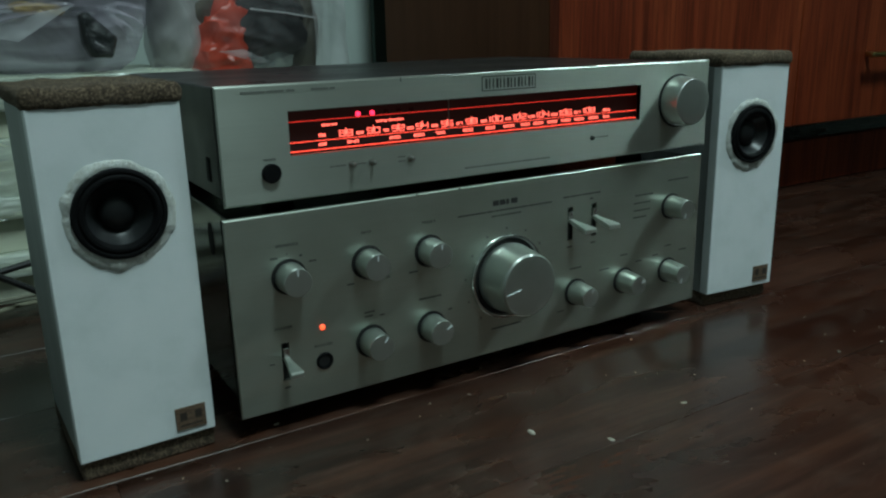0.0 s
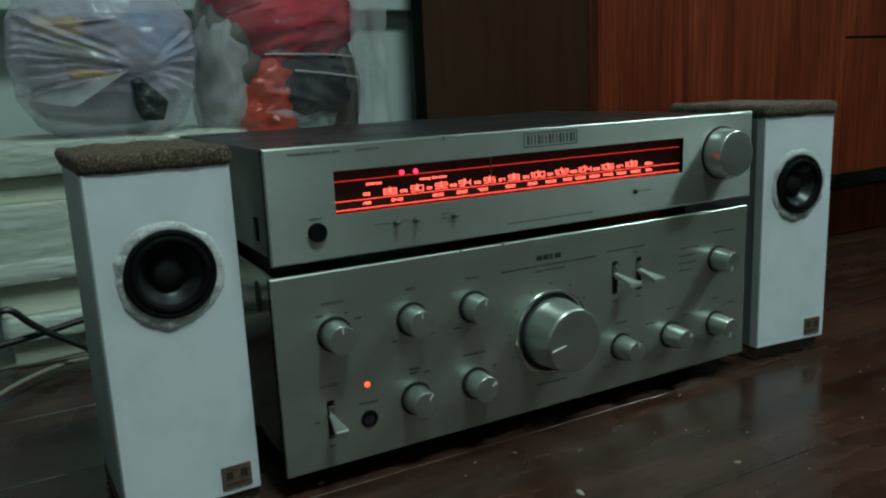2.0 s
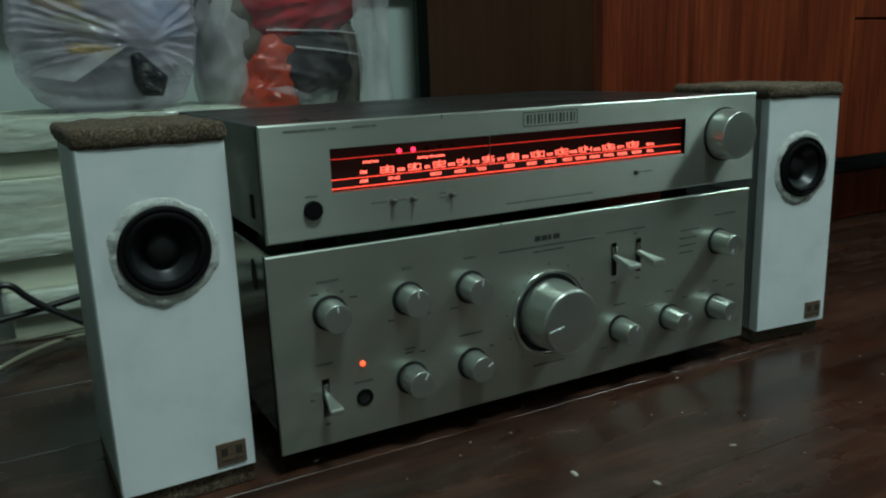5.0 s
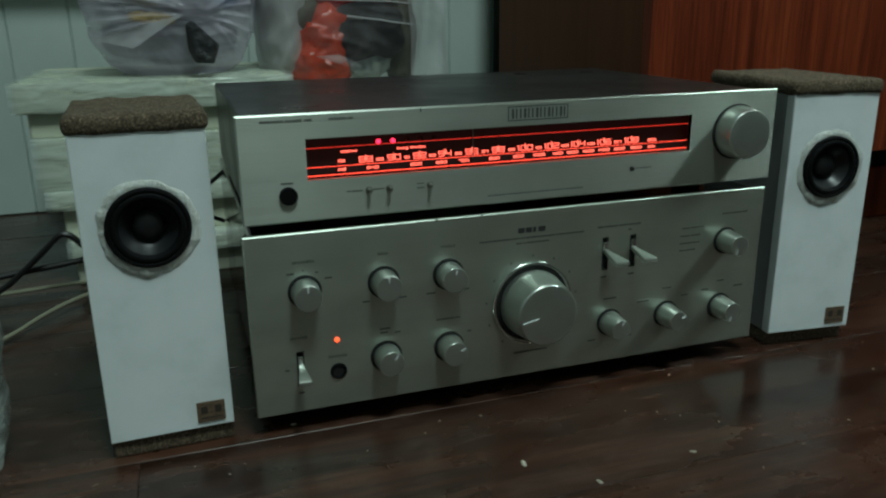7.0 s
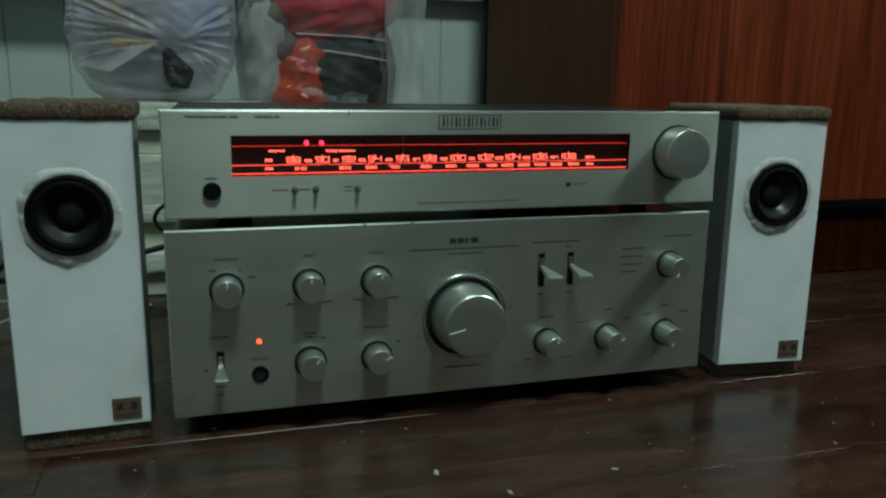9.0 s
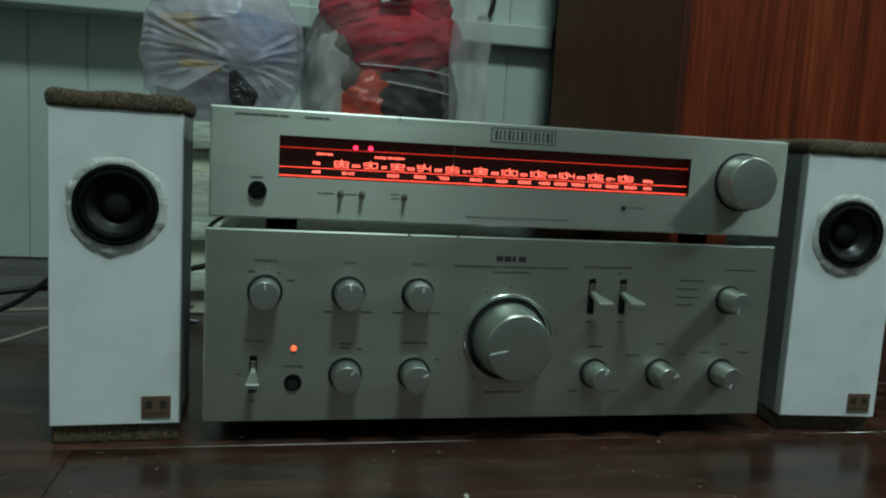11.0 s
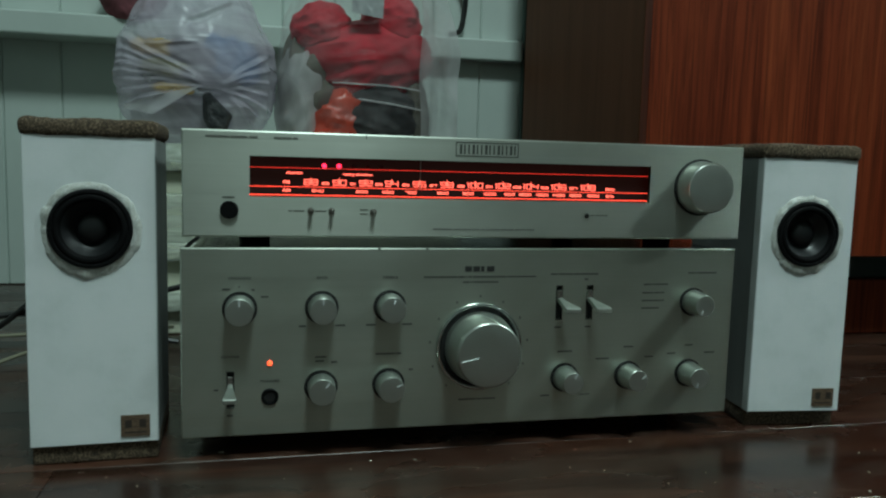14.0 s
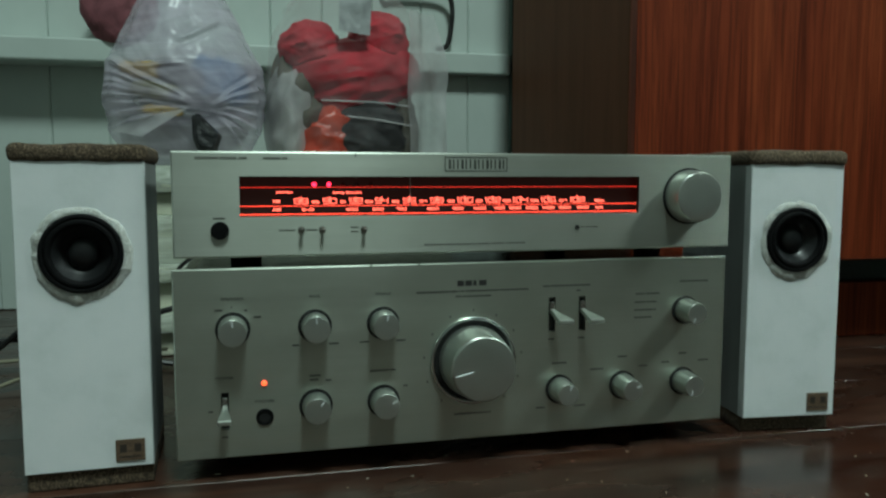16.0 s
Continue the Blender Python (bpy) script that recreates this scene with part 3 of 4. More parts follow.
def figures(text, x, y, z, tall, wide, stroke):
    """Wide squared dial figures, centred on x and z, one box a stroke."""
    bm = bmesh.new()
    gap = wide * 0.2
    widths = [wide * 0.4 if c == "1" else wide for c in text]
    left = x - (sum(widths) + gap * (len(text) - 1)) / 2
    h, t = tall / 2, stroke
    for c, w in zip(text, widths):
        right = left + w
        rects = {"a": (left, right, z + h - t, z + h), "g": (left, right, z - t / 2, z + t / 2), "d": (left, right, z - h, z - h + t),
                 "f": (left, left + t, z, z + h), "e": (left, left + t, z - h, z), "b": (right - t, right, z, z + h), "c": (right - t, right, z - h, z), "m": (left + w * 0.4, left + w * 0.4 + t * 1.2, z - h, z + h)}
        for k in STROKES[c]:
            x0, x1, z0, z1 = rects[k]
            box(x0, x1, y - 0.0001, y + 0.0002, z0, z1, bm=bm)
        if c == "1":
            box(left, left + w * 0.4, y - 0.0001, y + 0.0002, z + h - t * 1.6, z + h - t * 0.6, bm=bm)
        left = right + gap
    return bm


def tuner():
    t = thing("tuner", (0, 0.15, 0.1525), "silver radio tuner with lit red dial standing on the amplifier", "tuner")
    front, low, top = -0.002, 0.1600, 0.2335
    w0, w1, wz0, wz1 = -0.1683, 0.1347, 0.1882, 0.2163
    part("faceplate", plate(-0.2132, 0.2155, low, top, front, 0.0015, [(w0, w1, wz0, wz1)], 0.0011), TUNER_PANEL, t, "brushed aluminium faceplate")
    case = part("case", box(-0.2085, 0.2085, 0.0095, 0.285, 0.1615, 0.2322, 0.0012), BLACK, t, "black enamelled steel case")
    part("bottom_plate", box(-0.2065, 0.2065, 0.012, 0.283, 0.1606, 0.1613), ZINC, t, "bare metal bottom plate")
    for x0, x1, z0, z1 in ((-0.2115, -0.2060, low + 0.001, top - 0.001), (0.2060, 0.2115, low + 0.001, top - 0.001), (-0.2059, 0.2059, top - 0.0035, top - 0.001), (-0.2059, 0.2059, low + 0.001, low + 0.0035)):
        part("front_rim", box(x0, x1, 0.0017, 0.0094, z0, z1), BLACK, t, "black rim behind the faceplate")
    for s in (-1, 1):
        part("side_recess", box(s * 0.2082 - 0.001, s * 0.2082 + 0.001, 0.040, 0.048, 0.170, 0.186, 0.0005), DARK, case, "dark side recess")
    for x in (-0.165, 0.165):
        for y in (0.04, 0.25):
            bm = bmesh.new()
            bmesh.ops.create_cone(bm, cap_ends=True, segments=20, radius1=0.011, radius2=0.012, depth=0.0108, matrix=pose(x, y, 0.1561))
            part("foot", bm, RUBBER, t, "black foot")
    # dial
    dial = part("dial", box(w0 - 0.004, w1 + 0.004, 0.0062, 0.0090, wz0 - 0.004, wz1 + 0.004), DIAL, t, "dim red tuning dial")
    fy = 0.0058
    for z, mat, h in ((0.2085, FAINT, 0.0004), (0.1952, LINE, 0.0004), (0.1893, LINE, 0.0006)):
        part("dial_line", box(w0 - 0.003, w1 + 0.003, fy, fy + 0.0003, z - h / 2, z + h / 2), mat, dial, "red dial line")
    fm = (-0.1258, -0.1054, -0.0864, -0.0675, -0.0468, -0.026, -0.0044, 0.0175, 0.0395, 0.0622, 0.0863)
    for k, x in enumerate(fm):
        part("dial_number", figures(str(88 + 2 * k), x, fy, 0.1986, 0.0041, 0.0044, 0.00052), DIGIT, dial)
        part("dial_tick", box(x - 0.0002, x + 0.0002, fy - 0.0001, fy + 0.0002, 0.1980, 0.2020), DIGIT, dial)
        if k < 10:
            part("dial_number", figures(str(89 + 2 * k), (x + fm[k + 1]) / 2, fy, 0.1979, 0.0019, 0.0023, 0.00042), DIGIT, dial)
    for text, x in zip("540 600 650 700 800 900 1000 1100 1200 1300 1400 1500 1600".split(),
                       (-0.121, -0.0893, -0.0701, -0.0531, -0.029, -0.0096, 0.0073, 0.0228, 0.0352, 0.0489, 0.0624, 0.076, 0.0909)):
        part("dial_number", figures(text, x, fy, 0.1925, 0.0020, 0.0024, 0.00042), DIGIT, dial)
    for text, x, z in (("FM", -0.1430, 0.1984), ("AM", -0.1430, 0.1926), ("MHz", 0.1049, 0.1976), ("kHz", 0.1049, 0.1924)):
        write("dial_lettering", text, 0.0022, x, fy, z, DIGIT, dial, 1.3)
    write("dial_lettering", "stereo", 0.0021, -0.1374, fy, 0.2052, DIGIT, dial, 1.5)
    write("dial_lettering", "tuning direction", 0.0019, -0.0925, fy, 0.2048, DIGIT, dial, 1.25)
    for k, x in enumerate((-0.1165, -0.1060, -0.0955, -0.0857, -0.0757)):
        part("signal_light", lathe([(0.0016, -0.0002), (0.0016, 0.0006), (0.0010, 0.0013), (0, 0.0015)], x, fy, 0.2105, 16), LED if k < 2 else OFF_LED, dial, "small red signal light", True)
    part("dial_pointer", box(-0.0470, -0.0464, 0.0035, 0.0042, 0.1945, 0.2155), STEEL, dial, "thin pale tuning pointer")
    # controls
    part("collar", lathe([(0.0222, -0.0005), (0.0222, 0.0006), (0, 0.0007)], 0.1776, front, 0.2009, 48), DARK, t, "black collar")
    part("tuning_knob", lathe([(0.0206, 0.0008), (0.0207, 0.002), (0.0198, 0.011), (0.0192, 0.0163), (0.0189, 0.0171), (0.0185, 0.0175), (0.0182, 0.0176), (0.009, 0.01761), (0, 0.01761)], 0.1776, front, 0.2009, 64), KNOB, t, "turned aluminium tuning knob", True)
    part("power_button", lathe([(0.0062, -0.0003), (0.0062, 0.0020), (0.0056, 0.0026), (0, 0.0027)], -0.1819, front, 0.1788, 32), RUBBER, t, "round black power button", True)
    for x, z in ((-0.1263, 0.1788), (-0.1116, 0.1788), (-0.0819, 0.1785)):
        n = part("toggle_nut", lathe([(0.0024, -0.0003), (0.0024, 0.0008), (0.0016, 0.0010), (0, 0.0010)], x, front, z, 20), STEEL, t, "round toggle bush")
        part("toggle", lathe([(0.0010, 0.0009), (0.0014, 0.003), (0.0015, 0.0050), (0.0009, 0.0058), (0, 0.0059)], x, front, z, 14), STEEL, n, "small steel toggle", True)
    part("selector_pin", lathe([(0.0019, -0.0003), (0.0019, 0.0006), (0.0012, 0.0022), (0, 0.0024)], 0.0831, front, 0.1775, 16), BLACK, t, "small dark pin", True)
    # print
    y = front - 0.0001
    bars("small_print", -0.1974, -0.162, 0.2290, 0.0014, y, t, 4, PALE_INK)
    bars("small_print", -0.152, -0.1346, 0.2290, 0.0014, y, t, 2, PALE_INK)
    bars("small_print", -0.1865, -0.1775, 0.1875, 0.0012, y, t, 1, PALE_INK)
    bars("small_print", -0.1420, -0.1300, 0.1786, 0.0010, y, t, 2, PALE_INK)
    bars("small_print", -0.1235, -0.1145, 0.1786, 0.0009, y, t, 1, PALE_INK)
    bars("small_print", -0.0915, -0.0850, 0.1800, 0.0009, y, t, 1, PALE_INK)
    bars("small_print", -0.0915, -0.0850, 0.1770, 0.0009, y, t, 1, PALE_INK)
    bars("small_print", 0.0860, 0.1010, 0.1778, 0.0010, y, t, 2, PALE_INK)
    bars("small_print", -0.0375, 0.0415, 0.1664, 0.0011, y, t, 6, PALE_INK)
    bm = bmesh.new()
    lx0, lx1, lz0, lz1 = -0.0220, 0.0262, 0.2200, 0.2305
    for a0, a1, c0, c1 in ((lx0, lx1, lz0, lz0 + 0.0007), (lx0, lx1, lz1 - 0.0007, lz1), (lx0, lx0 + 0.0007, lz0, lz1), (lx1 - 0.0007, lx1, lz0, lz1)):
        box(a0, a1, y - 0.0001, y + 0.0002, c0, c1, bm=bm)
    for k in range(14):
        x = lx0 + 0.003 + k * 0.0032
        box(x, x + (0.0012 if k % 3 else 0.0019), y - 0.0001, y + 0.0002, lz0 + 0.0018, lz1 - 0.0018, bm=bm)
    part("badge", bm, INK, t, "outlined badge of upright bars")
    part("nick", box(-0.0879, -0.0872, front - 0.0002, front + 0.0003, top - 0.0032, top - 0.0006), BLACK_INK, t, "dark nick in the edge")
    return t


tuner()


# ---- loudspeakers ----
def loudspeaker(x0, x1, front, deep, turn, label, seed, inset):
    """A small white cabinet with carpet-covered ends and one glued-in driver."""
    rng = random.Random(seed)
    cx, cz = (x0 + x1) / 2, 0.1643
    s = thing("loudspeaker", (cx, front, 0), label, "loudspeaker", "pair of loudspeakers", turn=turn)
    part("baffle", plate(x0, x1, 0.0135, 0.2265, front, front + 0.010, [(cx - 0.0185, cx + 0.0185, cz - 0.0185, cz + 0.0185)], 0.0006), WHITE, s, "white painted front board")
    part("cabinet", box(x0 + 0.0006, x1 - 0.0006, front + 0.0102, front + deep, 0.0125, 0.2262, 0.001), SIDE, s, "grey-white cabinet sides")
    for name, z0, z1, over in (("top_cover", 0.2258, 0.2378, 0.0022), ("bottom_cover", 0.0, 0.0137, -0.0004)):
        bm = box(x0 - over, x1 + over, front + (inset if over < 0 else -over), front + deep + over, z0, z1, 0.0042 if over > 0 else 0.0015, segments=3)
        bmesh.ops.subdivide_edges(bm, edges=[e for e in bm.edges if e.calc_length() > 0.02], cuts=22, use_grid_fill=True)
        for v in bm.verts:
            if name == "top_cover" or v.co.z > 0.004:
                v.co += 0.0007 * noise.noise_vector(v.co * 300) + 0.0013 * noise.noise_vector(v.co * 60 + Vector((seed, 0, 0)))
                if name == "bottom_cover":
                    v.co.z = max(v.co.z, 0.0005)
        part(name, bm, CARPET, s, "brown speckled carpet cover", True)
    # lumpy glue bead round the driver
    bm = bmesh.new()
    rings, steps = [], 108
    ph = [rng.uniform(0, 6.3) for _ in range(6)]
    for j in range(7):
        ring = []
        for k in range(steps):
            a = 2 * math.pi * k / steps
            wob = 0.0007 * math.sin(3 * a + ph[0]) + 0.0003 * math.sin(8 * a + ph[1]) + 0.0018 * noise.noise(Vector((4 * math.cos(a), 4 * math.sin(a), seed))) + 0.0007 * noise.noise(Vector((9 * math.cos(a), 9 * math.sin(a), seed)))
            sag = 0.0026 * max(0, -math.sin(a)) ** 2
            r = 0.0258 + (0.0066 + wob + sag) * j / 6
            h = (0.0019 + 0.7 * wob) * math.sin(math.pi * min(1, 0.25 + 0.75 * j / 6)) + 0.0005 * noise.noise(Vector((11 * math.cos(a), 11 * math.sin(a), j * 0.7)))
            ring.append(bm.verts.new((cx + r * math.cos(a), front - max(h, -0.0004) + (0.0008 if j == 6 else 0), cz + r * math.sin(a))))
        rings.append(ring)
    for p, q in zip(rings, rings[1:]):
        for k in range(steps):
            bm.faces.new((p[k], p[(k + 1) % steps], q[(k + 1) % steps], q[k]))
    part("glue_bead", bm, GLUE, s, "lumpy clear hot-glue bead", True)
    d = part("driver", lathe([(0.0268, -0.0006), (0.0269, 0.0030), (0.0260, 0.0040), (0.0245, 0.0042), (0.0236, 0.0034)], cx, front, cz, 64), RUBBER, s, "round black driver rim", True)
    part("surround", lathe([(0.0236, 0.0033), (0.0222, 0.0046), (0.0205, 0.0046), (0.0190, 0.0026), (0.0186, 0.0012)], cx, front, cz, 64), RUBBER, d, "black rubber surround", True)
    part("cone", lathe([(0.0188, 0.0013), (0.0170, -0.0012), (0.0145, -0.0045), (0.0118, -0.0072), (0.0105, -0.0078)], cx, front, cz, 64), CONE, d, "dark satin cone", True)
    part("dust_cap", lathe([(0.0110, -0.0078), (0.0105, -0.0058), (0.0085, -0.0036), (0.0050, -0.0022), (0, -0.0018)], cx, front, cz, 48), CONE, d, "domed black dust cap", True)
    p = part("plaque", box(x1 - 0.0248, x1 - 0.0055, front - 0.0009, front + 0.0004, 0.0177, 0.0333, 0.0003), PLAQUE, s, "small brown plaque")
    bm = bmesh.new()
    for x, w in ((x1 - 0.0220, 0.0044), (x1 - 0.0125, 0.0044)):
        box(x, x + w, front - 0.00105, front - 0.0008, 0.0243, 0.0299, bm=bm)
    box(x1 - 0.0222, x1 - 0.0082, front - 0.00105, front - 0.0008, 0.0204, 0.0214, bm=bm)
    part("plaque_bars", bm, PLAQUE_INK, p, "dark plaque print")
    return s


loudspeaker(-0.3138, -0.2310, 0.0055, 0.112, 2.2, "small white home-made loudspeaker with brown carpet top beside amplifier", 3, 0.0030)
loudspeaker(0.2384, 0.3200, -0.001, 0.128, -6.0, "small white home-made loudspeaker with brown carpet top near the wardrobe", 8, 0.0060)


# ---- wrapped boards and bags ----
def wrap_skin(xa, xb, front, z0, z1, over, seed):
    """A loose crumpled film over the front of a pack and a strip of its top."""
    bm = bmesh.new()
    nx, prof = 90, []
    for j in range(30):
        u = j / 29
        if u < 0.66:
            q = u / 0.66
            prof.append((front - 0.0015 - 0.0020 * math.sin(math.pi * q), z0 + (z1 - z0) * q))
        else:
            prof.append((front - 0.0015 + (u - 0.66) / 0.34 * over, z1 + 0.0008))
    rows = []
    for i in range(nx + 1):
        x = xa - 0.004 + (xb - xa + 0.008) * i / nx
        row = []
        for j, (y, z) in enumerate(prof):
            v = Vector((x * 26 + seed, y * 30, z * 90))
            k = abs(noise.noise(v)) * 0.0028 + abs(noise.noise(v * 2.9)) * 0.0016
            row.append(bm.verts.new((x, y - (k if j < 20 else 0), z + (0 if j < 20 else k * 0.6))))
        rows.append(row)
    for p, q in zip(rows, rows[1:]):
        for j in range(len(prof) - 1):
            bm.faces.new((p[j], p[j + 1], q[j + 1], q[j]))
    return bm


def wrapped_stack():
    s = thing("wrapped_board_stack", (-0.25, 0.52, 0), "stack of cream boards in crumpled clear plastic wrap on the floor", "stack")
    layers = ((0.0, 0.0300, -0.372, 0.06, 0.4185, 0), (0.0305, 0.0530, -0.374, 0.08, 0.4085, 1), (0.0535, 0.0900, -0.378, 0.08, 0.4200, 0), (0.0905, 0.1110, -0.388, 0.08, 0.4090, 1),
              (0.1115, 0.1690, -0.394, 0.09, 0.4130, 1), (0.1695, 0.1965, -0.398, 0.09, 0.4190, 0), (0.1970, 0.2285, -0.408, -0.118, 0.4090, 1))
    for k, (z0, z1, xa, xb, front, film) in enumerate(layers):
        b = part("board_pack", box(xa, xb, front, 0.68, z0, z1, 0.0022), CREAM, s, "pack of cream boards")
        if film:
            part("plastic_wrap", wrap_skin(xa, xb, front, z0, z1, 0.20 if k == 6 else 0.02, 7.0 * k), WRAP, b, "crumpled clear plastic wrap", True)
    return s


wrapped_stack()


def bag_skin(cx, cy, z0, profile, seed, folds, rough, ridges=(), steps=200, levels=230):
    """A full bag: rings of (height, half width, half depth), with folds towards the neck and stretched ridges (height, slope, rise, width, from, to)."""
    rng = random.Random(seed)
    bm = bmesh.new()
    phase = [rng.uniform(0, 6.3) for _ in range(8)]
    hs = [p[0] for p in profile]
    rings = []
    for j in range(levels + 1):
        h = hs[0] + (hs[-1] - hs[0]) * j / levels
        rx, ry = np.interp(h, hs, [p[1] for p in profile]), np.interp(h, hs, [p[2] for p in profile])
        u = j / levels
        ring = []
        for k in range(steps):
            a = 2 * math.pi * k / steps
            c, s = math.cos(a), math.sin(a)
            v = Vector((c * 1.6 + seed, s * 1.6, h * 16))
            f = folds * (0.2 + 1.1 * u) * (math.sin(11 * a + phase[0] + 4 * u) * 0.5 + math.sin(19 * a + phase[1] - 5 * u) * 0.35 + math.sin(31 * a + phase[2] + 9 * u) * 0.2)
            g = rough * (noise.noise(v) + 0.5 * noise.noise(v * 2.3) + 0.5 * abs(noise.noise(Vector((c * 3.2, s * 3.2, h * 70 + c * 7 + seed)))))
            for h0, slope, rise, width, c0, c1 in ridges:
                if s < 0.2 and c0 < c < c1:
                    fade = min(1, (c - c0) / 0.15, (c1 - c) / 0.15)
                    g += rise * fade * math.exp(-(((h - h0 - slope * c) / width) ** 2))
            m = 1 + f + g
            ring.append(bm.verts.new((cx + rx * m * c, cy + ry * m * s, z0 + h + 0.004 * noise.noise(v * 1.3) * (1 if j else 0))))
        rings.append(ring)
    for p, q in zip(rings, rings[1:]):
        for k in range(steps):
            j = (k + 1) % steps
            bm.faces.new((p[k], p[j], q[j], q[k]))
    bm.faces.new(rings[0])
    return bm


def lump(cx, cy, cz, rx, ry, rz, seed, rough=0.18, fold=0.0, tilt=0.0):
    """A crumpled bundle."""
    bm = bmesh.new()
    bmesh.ops.create_icosphere(bm, subdivisions=5, radius=1)
    for v in bm.verts:
        p = v.co.copy()
        k = 1 + rough * (noise.noise(p * 1.5 + Vector((seed, 0, 0))) + 0.3 * noise.noise(p * 3.3 + Vector((0, seed, 0))))
        q = Vector((p.x * 0.9 + p.z * 0.5, p.y, p.z * 1.9 - p.x * 0.6))
        k += fold * (0.5 - 2 * abs(noise.noise(q * 1.25 + Vector((seed, seed, 0)))) + 0.25 - abs(noise.noise(q * 2.2 + Vector((0, seed, seed)))))
        v.co = p * k
    bmesh.ops.transform(bm, matrix=pose(cx, cy, cz, 0, tilt, 0) @ Matrix.Diagonal((rx, ry, rz, 1)), verts=bm.verts)
    return bm


def roll(cx, cy, rx, ry, a0, a1, za, zb, tall, thick, seed):
    """A folded strip of cloth that lies along the inside of a bag, from angle a0 to a1 and height za to zb."""
    bm = bmesh.new()
    rings = []
    for i in range(31):
        u = i / 30
        a = radians(a0 + (a1 - a0) * u)
        end = math.sqrt(max(0.02, 1 - (2 * u - 1) ** 4))
        z = za + (zb - za) * u + 0.003 * noise.noise(Vector((u * 4, seed, 0)))
        ring = []
        for k in range(16):
            t = 2 * math.pi * k / 16
            r = 1 + (thick * math.cos(t) * end + 0.004 * noise.noise(Vector((u * 7, math.sin(t) * 2, seed)))) / 0.09
            hh = tall * math.sin(t) * end * (1 + 0.25 * noise.noise(Vector((u * 5, seed, 3))))
            ring.append(bm.verts.new((cx + rx * r * math.cos(a), cy + ry * r * math.sin(a), z + hh)))
        rings.append(ring)
    for p, q in zip(rings, rings[1:]):
        for k in range(16):
            j = (k + 1) % 16
            bm.faces.new((p[k], p[j], q[j], q[k]))
    bm.faces.new(rings[0]), bm.faces.new(rings[-1])
    return bm


def film_fold(corners, bulge, seed):
    """A creased flap of film between four corners, a little curled."""
    bm = bmesh.new()
    a, b, c, d = (Vector(k) for k in corners)
    rows = []
    for i in range(17):
        u = i / 16
        row = []
        for j in range(17):
            v = j / 16
            q = (a * (1 - u) + b * u) * (1 - v) + (d * (1 - u) + c * u) * v
            q.y += 0.003 * noise.noise(q * 55 + Vector((seed, 0, 0))) - bulge * math.sin(math.pi * u) * math.sin(math.pi * v)
            row.append(bm.verts.new(q))
        rows.append(row)
    for p, q in zip(rows, rows[1:]):
        for j in range(16):
            bm.faces.new((p[j], p[j + 1], q[j + 1], q[j]))
    return bm


def crease(points, r):
    """A whitish strip that paints the highlight along a film pleat, thin and a little flattened."""
    bm = tube(points, r, 6)
    for v in bm.verts:
        v.co.z += 0.0006 * noise.noise(v.co * 60)
    return bm


